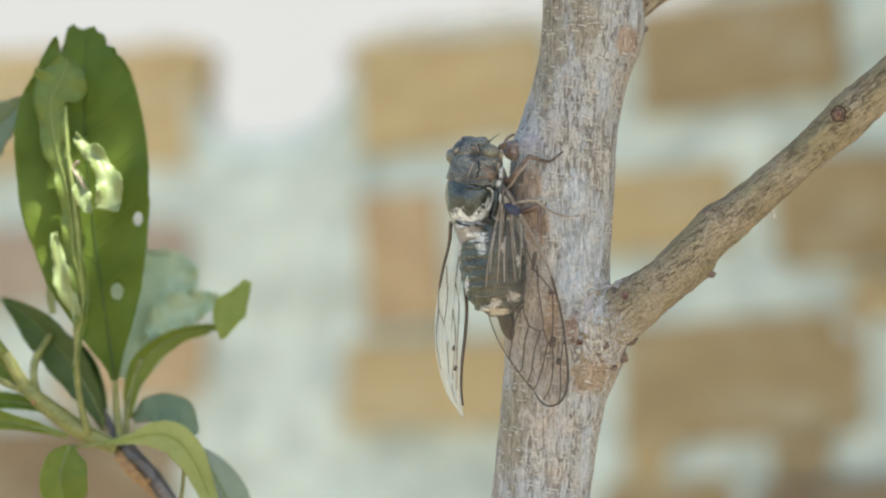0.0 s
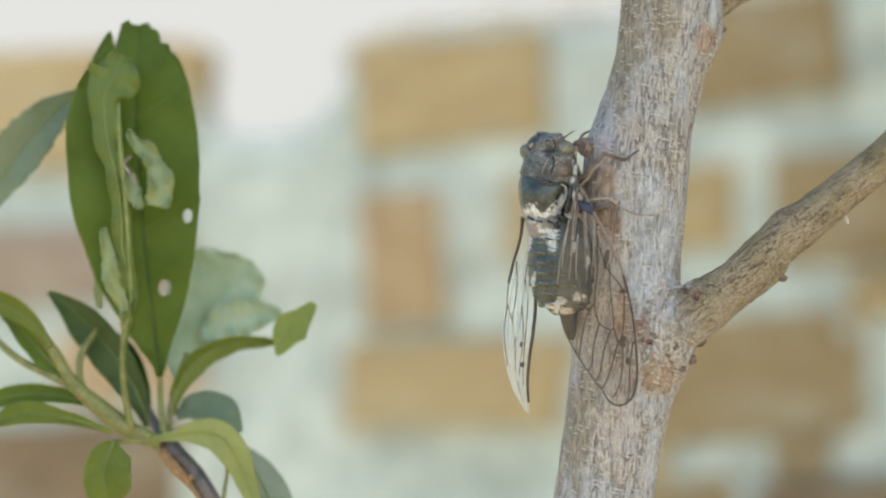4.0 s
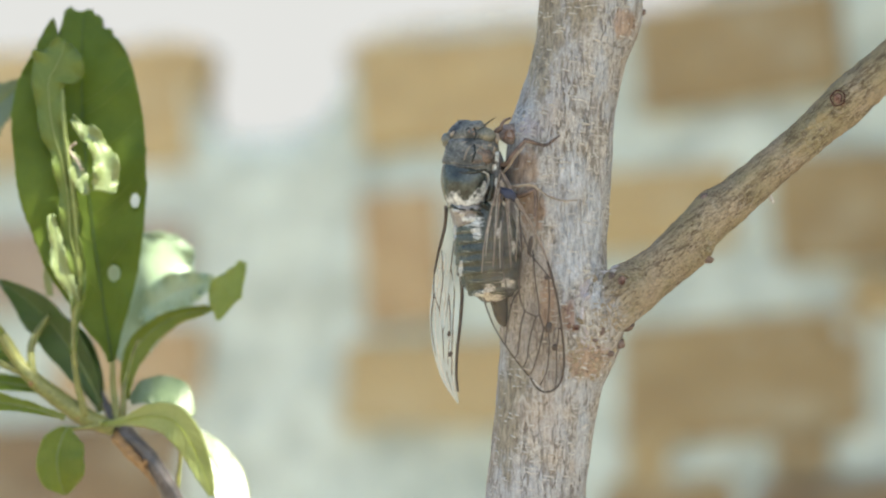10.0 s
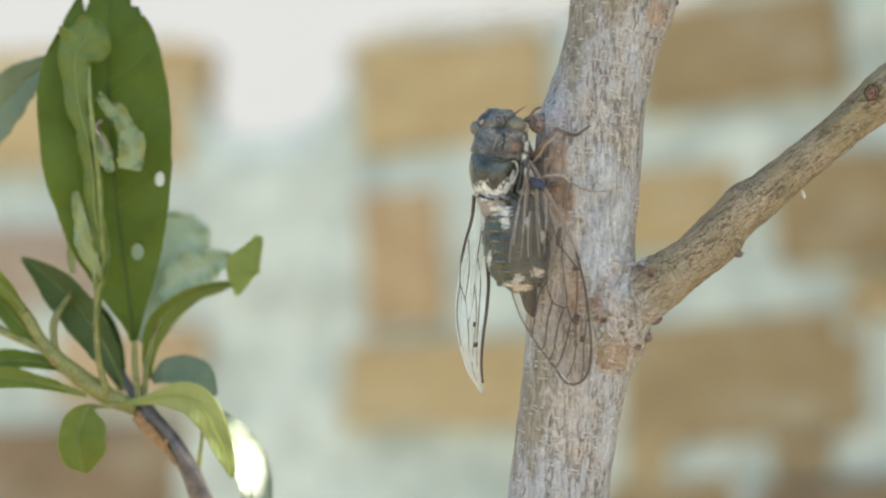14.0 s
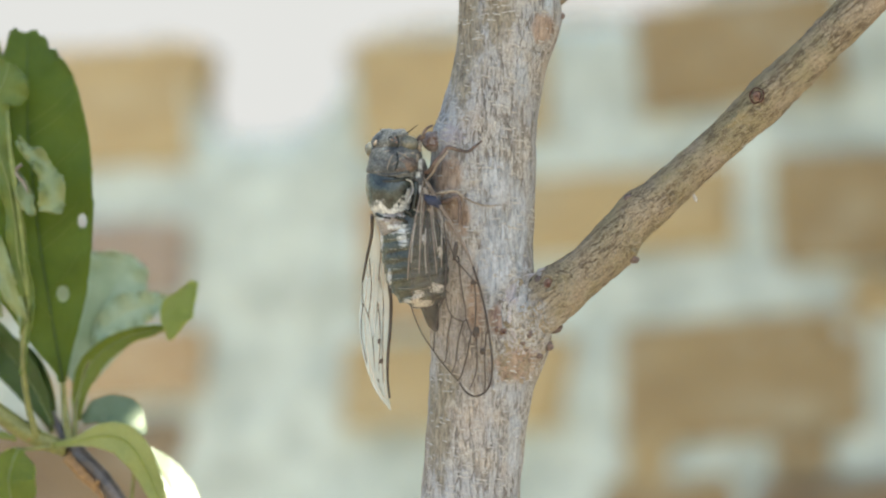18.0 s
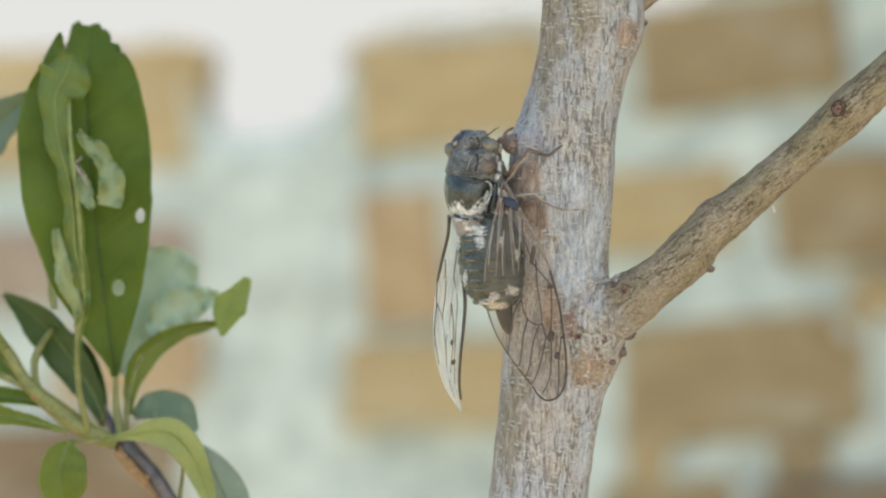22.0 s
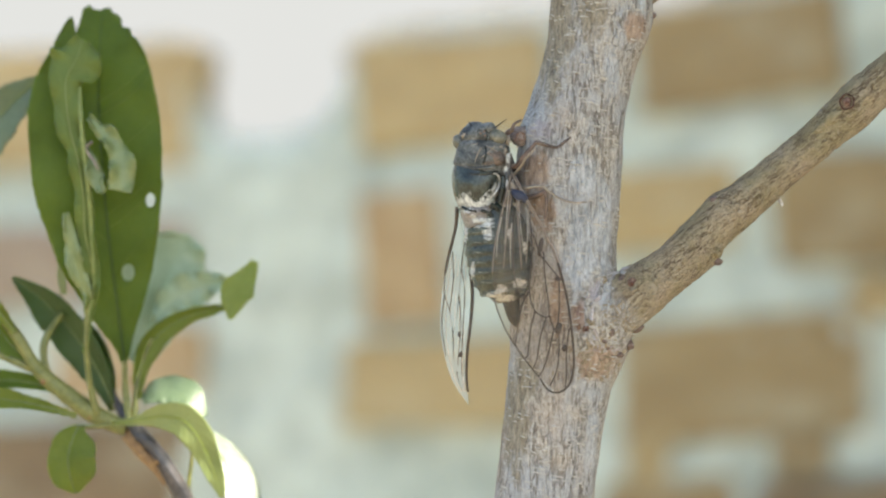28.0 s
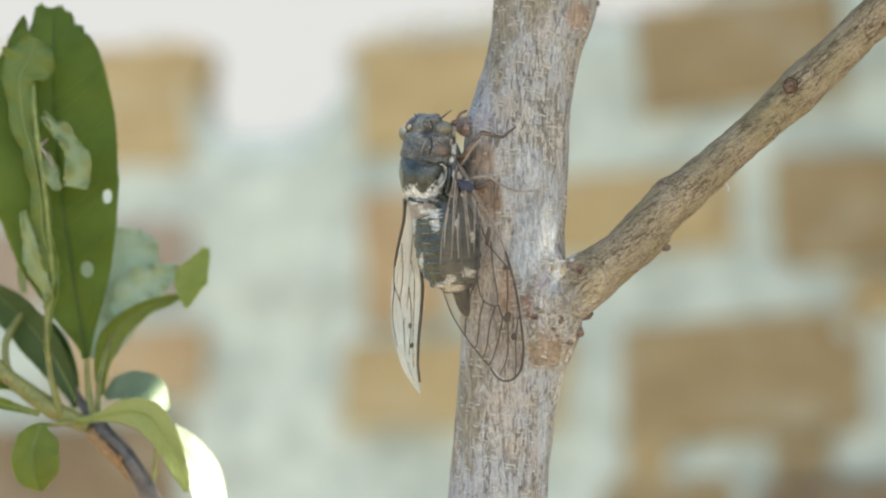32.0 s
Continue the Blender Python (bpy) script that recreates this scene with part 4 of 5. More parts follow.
def leaf(name, spine, widths, material, owner, origin, label="", fold=0.25, normal_tilt=0.0, wave=0.3, holes=(), teeth=0.0,
         rib_mat=None, m=56, n=20, left=1.0, right=1.0, curl=0.0, seed=0, rib=0.2, ragged=0.0, pivot=None, thick=0.00022, bitten=()):
    """A leaf blade on a spine of (u, v, depth mm) with half widths (tenths of mm) along it; tilt turns it about its spine in degrees."""
    run = spline([(*p, w) for p, w in zip(spine, widths)], 12)
    idx = [i / m * (len(run) - 1) for i in range(m + 1)]
    rows_c = [np.array([np.interp(x, range(len(run)), [p[c] for p in run]) for c in range(4)]) for x in idx]
    home, origin = origin, pivot or origin
    bm = bmesh.new()
    grid = []
    rnd = random.Random(seed)
    for i, (u, v, d, w) in enumerate(rows_c):
        a, b = rows_c[max(i - 1, 0)], rows_c[min(i + 1, m)]
        way = at(b[0], b[1], b[2] / 1000) - at(a[0], a[1], a[2] / 1000)
        way.normalize()
        across = Vector((way.z, 0, -way.x))
        if across.length < 1e-6:
            across = Vector((1, 0, 0))
        across.normalize()
        out = across.cross(way).normalized()
        if out.y > 0:
            out = -out
        turn = Matrix.Rotation(radians(normal_tilt), 3, way)
        across, out = turn @ across, turn @ out
        c = at(u, v, d / 1000)
        row = []
        jag = [1 + teeth * (rnd.random() - 0.3) * (1 if i % 2 else 0.2) for _ in (0, 1)]
        for k in range(n + 1):
            s = 2 * k / n - 1
            side = (left if s < 0 else right) * w * K * (0.4 + BACK[0]) * (jag[0 if s < 0 else 1] if abs(s) > 0.85 else 1)
            z = fold * abs(s) * side + wave * 0.0006 * math.sin(i * 0.45 + (2 if s < 0 else 0)) * s * s
            z += 0.00007 * math.sin((i - abs(s) * 9) * 1.35) * abs(s) + curl * s * s * side
            row.append(bm.verts.new(c + across * (s * side) + out * z - origin))
        grid.append(row)
    if ragged:
        for i in range(m - 6, m + 1):
            for k in range(n + 1):
                lift = ragged * (0.0020 * noise.noise(Vector((k * 0.17, seed, 0))) + 0.0005 * noise.noise(Vector((k * 0.35, seed, 5))))
                grid[i][k].co.z += lift * (i - m + 6) / 6
    if bitten:
        for row in grid[m // 2:]:
            for vtx in row:
                c = vtx.co + origin
                r = (0.40 + c.y) * K
                low = np.interp(c.x / r + 784, [p[0] for p in bitten], [p[1] for p in bitten])
                vtx.co.z = min(vtx.co.z, 1.30 - (low - 441) * r - origin.z)
    for r, q in zip(grid, grid[1:]):
        for k in range(n):
            bm.faces.new((r[k], r[k + 1], q[k + 1], q[k]))
    for hu, hv, ha, hb in holes:
        gone = []
        for f in bm.faces:
            c = f.calc_center_median() + origin
            r = (0.40 + c.y) * K
            x, y = c.x / r + 784, 441 - (c.z - 1.30) / r
            if ((x - hu) / ha) ** 2 + ((y - hv) / hb) ** 2 < 1:
                gone.append(f)
        edge = {v for f in gone for v in f.verts}
        bmesh.ops.delete(bm, geom=gone, context="FACES")
        for vtx in edge:
            if vtx.is_valid and vtx.link_faces:
                c = vtx.co + origin
                r = (0.40 + c.y) * K
                x, y = c.x / r + 784 - hu, 441 - (c.z - 1.30) / r - hv
                q = math.sqrt((x / ha) ** 2 + (y / hb) ** 2)
                if 0 < q < 1.6:
                    vtx.co.x += (x / q - x) * r
                    vtx.co.z -= (y / q - y) * r
    ob = part(name, bm, material, owner, label)
    ob.location = origin - home
    mod = ob.modifiers.new("thickness", "SOLIDIFY")
    mod.thickness = thick
    if rib_mat:
        pts = [at(u, v, d / 1000 - 0.0002) for u, v, d, w in rows_c[:: 2] if not bitten or v > 60]
        bm = bmesh.new()
        k = len(pts)
        tube(bm, pts, [rib / 1000 * (1 - 0.75 * i / k) for i in range(k)], 8, origin)
        part("midrib", bm, rib_mat, ob)
    return ob


T0 = TWIG_AT
# outline left by what ate the tip of the big leaf
TIP = [(40, 170), (60, 133), (75, 104), (88, 80), (97, 66), (101, 64), (105, 92), (109, 96), (113, 78), (117, 60), (121, 58), (119, 50), (126, 46), (131, 42), (137, 50), (150, 52), (158, 48),
       (168, 47), (172, 56), (181, 59), (186, 69), (192, 72), (187, 83), (199, 84), (206, 88), (203, 98), (213, 101), (224, 118), (240, 152), (262, 230)]
SIDE = at(228, 720, 0.006)
# the big upright leaf: half blades, its tip eaten away
big_leaf = leaf("leaf", [(204, 672, 2), (196, 620, 1), (184, 540, 0), (170, 440, -1), (158, 330, -1), (150, 220, 0), (150, 130, 1), (152, 78, 2), (154, 34, 3)],
                (4, 26, 62, 92, 108, 105, 86, 70, 52), LEAF, twig, T0, "large deep green leaf with holes and an eaten, ragged tip",
                fold=0.18, holes=((244, 387, 9, 13), (207, 516, 12, 15)), teeth=0.03, rib_mat=LEAF_DARK, m=90, n=44, left=1.13, right=1.0, seed=3, wave=1.1, rib=0.25, bitten=TIP)
for i, (v, h) in enumerate(((170, -1), (215, 1), (265, -1), (315, 1), (365, -1), (415, 1), (465, -1), (515, 1), (560, -1), (240, 1), (340, -1), (440, 1))):
    c = np.interp(v, (130, 220, 330, 440, 540, 620), (150, 150, 158, 170, 184, 196))
    w = np.interp(v, (130, 220, 330, 440, 540, 620), (84, 105, 108, 92, 62, 26))
    limb("side_vein", [(c, v, -1.1, 0.09), (c + h * w * 0.45, v - 32, -1.9, 0.07), (c + h * w * 0.85, v - 72, -2.7, 0.04)], LEAF_YOUNG, big_leaf, T0, 5, 6)
# scraped leaf in front, curled and torn
leaf("torn_leaf", [(135, 660, -3), (138, 600, -3.4), (146, 550, -4), (143, 508, -4.6), (129, 446, -5.6), (127, 400, -6.0), (121, 350, -6.4), (111, 304, -6.6), (100, 268, -6.4),
                   (92, 215, -6), (91, 176, -5.6), (104, 150, -5.2), (113, 130, -4.8), (119, 104, -4)],
     (4, 7, 10, 13, 17, 16, 17, 16, 21, 24, 28, 46, 40, 14), LEAF_WORN, twig, T0, "scraped pale green leaf, torn and curled", fold=-0.25, teeth=0.16, rib_mat=RIB,
     m=110, n=20, seed=5, wave=1.8, left=1.0, right=1.0, curl=0.2, ragged=0.5)
leaf("leaf_flap", [(133, 243, -6.5), (152, 262, -7.2), (173, 282, -7.8), (189, 312, -8.6), (193, 342, -9.2), (187, 372, -9.6)], (4, 12, 15, 18, 23, 19), LEAF_FLAP, twig, T0,
     "curled torn flap of leaf", fold=0.12, teeth=0.25, m=40, n=14, seed=8, wave=2.4, curl=0.3, normal_tilt=-14)
leaf("leaf_flap", [(160, 376, -9.2), (148, 352, -8), (140, 322, -7.2), (130, 298, -6.8)], (6, 14, 9, 4), LEAF_FLAP, twig, T0,
     "curled torn flap of leaf", fold=0.3, teeth=0.3, m=26, n=10, seed=9, wave=1.5, curl=0.2)
leaf("leaf_flap", [(140, 566, -4), (127, 536, -4.6), (111, 496, -5.2), (105, 458, -5.6), (96, 412, -5.6)], (6, 12, 14, 11, 4), LEAF_FLAP, twig, T0, "torn strip of leaf",
     fold=0.4, teeth=0.4, m=30, n=10, seed=11, wave=1.4)
leaf("leaf_flap", [(94, 556, 3), (90, 530, 2.5), (89, 500, 2)], (5, 8, 5), LEAF_FLAP, twig, T0, "small curled leaf edge", fold=0.2, m=16, n=8, seed=12, normal_tilt=-15)
limb("yellow_rib", [(116, 190, -6.0, 0.25), (118, 240, -7.0, 0.4), (125, 300, -7.2, 0.45), (134, 370, -6.8, 0.4), (140, 440, -5.6, 0.35), (146, 520, -4.6, 0.3)], RIB, twig, T0, 6, 8, 0.2)
limb("yellow_rib", [(140, 285, -7.2, 0.3), (128, 298, -7.2, 0.3), (142, 318, -8, 0.28), (150, 334, -8.6, 0.2)], LEG_PALE, twig, T0, 6, 8, 0.2)
leaf("leaf", [(184, 748, 3), (156, 690, 4), (116, 630, 5), (64, 574, 6), (4, 528, 7)], (5, 30, 40, 34, 4), LEAF_DARK, twig, T0,
     "dark glossy leaf behind the stems", fold=0.3, normal_tilt=-25, rib_mat=RIB, seed=13)
leaf("leaf", [(185, 760, 6), (165, 700, 7), (140, 640, 8), (110, 590, 9)], (5, 24, 26, 5), LEAF_DARK, twig, T0, "dark leaf in the shade of the others",
     fold=0.3, rib_mat=RIB, seed=14)
side_leaves = [
    leaf("leaf", [(232, 690, 14), (250, 620, 20), (274, 560, 24), (294, 505, 26), (306, 465, 27), (311, 446, 27)], (6, 44, 60, 62, 46, 14), LEAF_PALE, twig, T0,
         "blue-green leaf behind, out of focus", fold=0.2, normal_tilt=20, seed=15, pivot=SIDE, left=1.9, wave=2.0),
    leaf("leaf", [(258, 600, 18), (300, 560, 20), (345, 540, 21), (390, 528, 20)], (8, 36, 30, 8), LEAF_PALE, twig, T0,
         "blue-green leaf behind, out of focus", fold=0.3, wave=2.2, seed=16, pivot=SIDE),
    leaf("leaf", [(226, 740, 4), (232, 690, 4), (248, 648, 5), (280, 614, 6), (322, 592, 8), (362, 582, 9), (392, 578, 9)], (5, 14, 21, 19, 14, 10, 4), LEAF_YOUNG, twig, T0,
         "arching light green leaf", fold=0.35, normal_tilt=25, rib_mat=RIB, seed=17, pivot=SIDE),
    leaf("leaf", [(438, 497, 9), (422, 520, 8), (400, 552, 7), (392, 600, 6)], (6, 17, 30, 4), LEAF_TIP, twig, T0,
         "yellow-green leaf tip, bent over and hanging", fold=0.15, normal_tilt=15, teeth=0.12, left=1.3, right=0.8, seed=18, pivot=SIDE)]
leaf("leaf", [(236, 742, 5), (262, 726, 5), (290, 722, 4.5), (322, 732, 3), (348, 768, 1)], (8, 24, 28, 25, 5), LEAF_BLUE, twig, T0,
     "small blue-green leaf curling down", fold=0.05, normal_tilt=-30, seed=19)
leaf("leaf", [(178, 785, -1), (228, 778, -3), (272, 770, -4), (308, 776, -5), (334, 802, -5), (354, 840, -4), (370, 880, -3.5), (380, 912, -3)], (3, 9, 23, 30, 28, 22, 15, 5), LEAF_LIGHT,
     twig, T0, "light green leaf arching over the brown twig", fold=0.12, normal_tilt=12, rib_mat=LEAF_TIP, rib=0.14, seed=20)
leaf("leaf", [(338, 786, 8.5), (360, 813, 7.2), (386, 850, 4.8), (406, 897, 2), (419, 960, -1.5), (424, 1010, -4)], (5, 22, 36, 42, 32, 5), LEAF_SHINY, twig, T0,
     "broad hanging leaf that catches the sun", fold=0.06, right=0.6, normal_tilt=-27, rib_mat=RIB, seed=21, wave=0.15)
leaf("leaf", [(124, 790, -3), (114, 812, -4), (106, 845, -5), (110, 878, -5), (120, 908, -4)], (6, 32, 40, 37, 5), LEAF_YOUNG, twig, T0,
     "rounded light green leaf hanging down", left=1.25, right=0.8, fold=0.5, rib_mat=RIB, seed=22)
leaf("leaf", [(8, 625, -1), (-20, 590, -2), (-55, 562, -3), (-100, 545, -3), (-150, 540, -3)], (4, 12, 18, 20, 4), LEAF_YOUNG, twig, T0,
     "narrow light green leaf", fold=0.5, rib_mat=RIB, seed=23)
leaf("leaf", [(120, 772, -4), (70, 758, -5), (20, 748, -6), (-40, 745, -7), (-110, 770, -8)], (3, 8, 13, 20, 4), LEAF_YOUNG, twig, T0,
     "narrow light green leaf", fold=0.5, normal_tilt=20, rib_mat=RIB, seed=24)
leaf("leaf", [(92, 730, 1), (50, 716, 1), (0, 710, 2), (-60, 716, 3), (-130, 742, 4)], (3, 11, 16, 18, 4), LEAF, twig, T0, "narrow green leaf",
     fold=0.5, normal_tilt=20, rib_mat=RIB, seed=25)
leaf("leaf", [(62, 706, 0.5), (34, 676, 0.3), (2, 646, 0.5), (-40, 600, 1), (-80, 566, 2)], (4, 14, 20, 18, 4), LEAF, twig, T0, "narrow olive green leaf",
     fold=0.4, normal_tilt=-15, rib_mat=RIB, seed=28)
leaf("leaf", [(46, 172, 10), (20, 196, 10), (-10, 225, 10), (-50, 275, 10), (-85, 330, 10), (-110, 400, 10)], (4, 22, 36, 44, 36, 5), LEAF_BLUE, twig, T0,
     "blue-green leaf on a neighbouring shoot", fold=0.25, teeth=0.15, rib_mat=RIB, seed=26)
for knots in ([(204, 672, 2, 0.5), (206, 720, 2, 0.6), (214, 785, 1, 0.8)], [(136, 560, -3.6, 0.5), (136, 650, -3, 0.55), (142, 710, -2, 0.6), (156, 770, -1, 0.8)],
              [(250, 630, 5, 0.4), (228, 700, 4, 0.5), (222, 780, 2, 0.6)], [(92, 590, 5, 0.5), (66, 630, 2, 0.7), (60, 660, 1, 0.7), (70, 700, 0, 0.6), (110, 740, 0, 0.6)],
              [(-110, 400, 10, 0.5), (-120, 560, 6, 0.6), (-60, 640, 2, 0.7), (40, 690, 0, 0.8)],
              [(325, 800, 1, 0.3), (326, 840, 1.5, 0.35), (322, 880, 2, 0.4), (318, 930, 2, 0.5)], [(185, 786, -1, 0.5), (150, 790, -2, 0.4), (118, 790, -3, 0.4)]):
    limb("leaf_stalk", knots, STEM, twig, T0, 6, 9, 0.1)
limb("green_shoot", [(-170, 548, 2, 0.5), (-100, 550, 1, 0.7), (-40, 580, 0, 0.9), (5, 622, 0, 1.0), (50, 690, 0, 1.25), (108, 738, 0, 1.75), (152, 768, 0, 1.7), (208, 792, 0, 1.5)], STEM, twig, T0, 8, 14, 0.15, 300)
limb("brown_stem", [(180, 725, 4, 0.6), (205, 770, 3, 1.0), (228, 800, 1, 1.8), (262, 835, 1, 1.6), (295, 882, 1, 1.7), (330, 960, 3, 2.0), (420, 1200, 10, 2.6), (640, 1900, 20, 4),
                    (900, 2450, 12, 5)], TWIG, twig, T0, 10, 14, 0.14, 300)
limb("bark_strip", [(206, 806, -0.3, 0.8), (226, 826, -0.6, 0.95), (248, 848, -0.7, 0.8), (270, 876, -0.6, 0.45), (280, 892, -0.4, 0.2)], TWIG_TAN, twig, T0, 6, 10, 0.4, 500,
     "orange-brown bark along the stem")
part("stem_node", blob(bmesh.new(), at(218, 812, 0.0), (1.1, 1.1, 1.7), T0, -30, 0.35, 400, 16), TWIG_TAN, twig, "tan knobbly joint")
for u, v in ((145, 772), (232, 838), (262, 852), (60, 712), (20, 752)):
    part("bud", blob(bmesh.new(), at(u, v, -0.0012), (0.5, 0.5, 0.55), T0, 20, 0.3, 500, 10), TWIG_TAN, twig)

BACK[0] = 0.0
# ---- an added tree, out of view, whose crown is shaped to dapple the light ----
added_shade_tree = empty("added_shade_tree", (0.80, -0.25, 0.0), label="added unseen leafy tree, placed to shade the young trunk", category="tree")
ST = Vector((0.80, -0.25, 0.0))
bm = bmesh.new()
tube(bm, [(0.80, -0.25, -0.05), (0.79, -0.25, 0.5), (0.77, -0.24, 1.1), (0.70, -0.22, 1.6), (0.62, -0.2, 2.1), (0.5, -0.2, 2.6)],
     [0.06, 0.05, 0.045, 0.04, 0.03, 0.01], 20, ST, 0.1, 20)
part("trunk", bm, BARK_BRANCH, added_shade_tree)
RIGHT = SUN.cross(Vector((0, 0, 1))).normalized()
UP = RIGHT.cross(SUN).normalized()
HUB = Vector((0, 0, 1.30)) + SUN * 0.33
for end in ((-0.10, 0.05), (0.02, -0.10), (0.10, 0.08), (-0.02, 0.14), (-0.14, -0.06)):
    bm = bmesh.new()
    tip = HUB + RIGHT * end[0] + UP * end[1] + SUN * 0.03
    run = spline([(0.72, -0.23, 1.5), tuple((Vector((0.72, -0.23, 1.5)) + tip) / 2 + Vector((0, 0, 0.04))), tuple(tip)], 6)
    tube(bm, run, [0.012 - 0.0009 * i for i in range(len(run))], 8, ST)
    part("limb", bm, BARK_BRANCH, added_shade_tree)
# gaps left in the crown to place patches of sunlight, as (u, v, half width, half height)
GAPS = [(160, 295, 32, 44), (120, 385, 18, 66), (346, 868, 56, 88), (990, 472, 7, 13), (282, 706, 20, 22), (88, 525, 12, 20), (100, 120, 26, 44), (20, 562, 24, 12),
        (1110, 170, 10, 40), (1096, 238, 10, 40), (1082, 312, 10, 40), (1068, 386, 10, 40), (1052, 452, 10, 36), (322, 416, 32, 13), (352, 700, 18, 24)]
GAP_DEPTH = (0.016, 0.016, 0.026, -0.006, 0.026, 0.025, 0.018, 0.027, -0.004, -0.005, -0.0055, -0.006, -0.007, 0.047, 0.026)
gaps = []
for (u, v, a, b), away in zip(GAPS, GAP_DEPTH):
    p = at(u, v, away) - HUB
    gaps.append((p.dot(RIGHT), p.dot(UP), a * K * 0.4, b * K * 0.4))
def small_leaf(bm, c, ax, wi, l, w):
    q = [bm.verts.new(c - ax * l), bm.verts.new(c + wi * w - ax * l * 0.2), bm.verts.new(c + ax * l), bm.verts.new(c - wi * w - ax * l * 0.2),
         bm.verts.new(c - SUN * 0.002)]
    for k in range(4):
        bm.faces.new((q[k], q[(k + 1) % 4], q[4]))


bm = bmesh.new()
rnd = random.Random(12)
for layer in range(7):
    step = 0.008
    for i in range(-21, 22):
        for j in range(-18, 19):
            x, y = (i + rnd.uniform(-0.5, 0.5)) * step, (j + rnd.uniform(-0.5, 0.5)) * step
            rim = 0.85 + 0.35 * noise.noise(Vector((math.atan2(y, x) * 1.3, 2.0, 0.0)))
            if (x / 0.165) ** 2 + (y / 0.150) ** 2 > rim + rnd.uniform(-0.1, 0.1):
                continue
            if any(((x - g[0]) / (g[2] + 0.0055)) ** 2 + ((y - g[1]) / (g[3] + 0.0055)) ** 2 < 1 for g in gaps):
                continue
            c = HUB + RIGHT * x + UP * y + SUN * (layer * 0.012 + rnd.uniform(-0.005, 0.005)) - ST
            t = rnd.uniform(0, 6.28)
            ax = (RIGHT * math.cos(t) + UP * math.sin(t) + SUN * rnd.uniform(-0.4, 0.4)).normalized()
            wi = ax.cross(SUN).normalized()
            l, w = rnd.uniform(0.0062, 0.0085), rnd.uniform(0.0038, 0.0048)
            small_leaf(bm, c, ax, wi, l, w)
tagged(part("crown", bm, LEAF_DARK, added_shade_tree, "unseen sun-blocking crown of small dark leaves, with gaps for pools of sunlight"), kind="stuff")


# unseen leaf clumps, added as shutters that cover a gap until its sunlight is wanted
def spray_shutter(x0, y0, wide, high, count, l=0.009):
    where = HUB + RIGHT * x0 + UP * y0 + SUN * 0.1
    bm = bmesh.new()
    for i in range(count):
        x, y = rnd.uniform(-wide, wide), rnd.uniform(-high, high)
        t = rnd.uniform(0, 6.28)
        ax = RIGHT * math.cos(t) + UP * math.sin(t)
        small_leaf(bm, RIGHT * x + UP * y + SUN * rnd.uniform(-0.012, 0.012), ax, ax.cross(SUN), l, l * 0.6)
    ob = tagged(part("leaf_shutter", bm, LEAF_DARK, added_shade_tree, "unseen clump of small dark leaves that opens and shuts a sunlight gap"), kind="stuff")
    ob.location = where - ST
    return ob, where - ST


spray_fork = spray_shutter(gaps[3][0], gaps[3][1], 0.0032, 0.0065, 140, 0.0035)
spray_leaf = spray_shutter((gaps[0][0] + gaps[1][0]) / 2, (gaps[0][1] + gaps[1][1]) / 2, 0.0095, 0.0095, 220, 0.005)
spray_low = spray_shutter(gaps[2][0], gaps[2][1], 0.013, 0.017, 300, 0.007)
sprays_edge = [spray_shutter(x, y, 0.0045, 0.0065, 180, 0.0045) for x, y, _, _ in gaps[8:13]]
spray_small = spray_shutter(gaps[4][0], gaps[4][1], 0.009, 0.008, 150, 0.006)
spray_tip = spray_shutter(gaps[6][0], gaps[6][1], 0.007, 0.0065, 190, 0.0045)
spray_side = spray_shutter(gaps[13][0], gaps[13][1], 0.0085, 0.006, 170, 0.005)
spray_rim = spray_shutter(gaps[14][0], gaps[14][1], 0.007, 0.0075, 150, 0.005)
# leaves high on the young tree itself
bm = bmesh.new()
for _ in range(700):
    s = rnd.random()
    c = at(1085 + 60 * s, -2600 - 2600 * s, 0.06 + 0.06 * s) + Vector((rnd.gauss(-0.03, 0.045), rnd.gauss(0, 0.035), rnd.gauss(0, 0.05)))
    ax = Vector((rnd.gauss(0, 1), rnd.gauss(0, 1), rnd.gauss(0, 1))).normalized()
    wi = ax.orthogonal().normalized()
    q = [bm.verts.new(c - ax * 0.025 - FORK), bm.verts.new(c + wi * 0.009 - FORK), bm.verts.new(c + ax * 0.025 - FORK), bm.verts.new(c - wi * 0.009 - FORK)]
    bm.faces.new(q)
tagged(part("crown", bm, LEAF, tree, "sparse green leaves at the top"), kind="stuff")

# ---- bricks of the wall ----
BRICKS = [(634, 66, 956, 252, -5), (1138, 2, 1474, 182, -8), (640, 345, 782, 566, -2), (880, 304, 1290, 446, -5), (1380, 272, 1700, 458, -3),
          (618, 602, 1000, 752, -1), (1106, 562, 1522, 778, -2.5), (1070, 850, 1300, 1030, -2), (1338, 848, 1700, 1030, -2), (-90, 92, 346, 294, -2),
          (-60, 400, 330, 536, -3), (110, 582, 362, 704, -2), (-70, 752, 322, 930, -2), (1108, 762, 1182, 860, 4), (1368, 756, 1466, 842, -6), (1500, 480, 1700, 560, -3)]
shapes = [[brick_mesh(k + 10 * tone, tone) for k in range(4)] for tone in range(5)]
TONES = (0, 1, 2, 0, 1, 0, 1, 1, 3, 0, 4, 2, 3, 0, 1, 0)


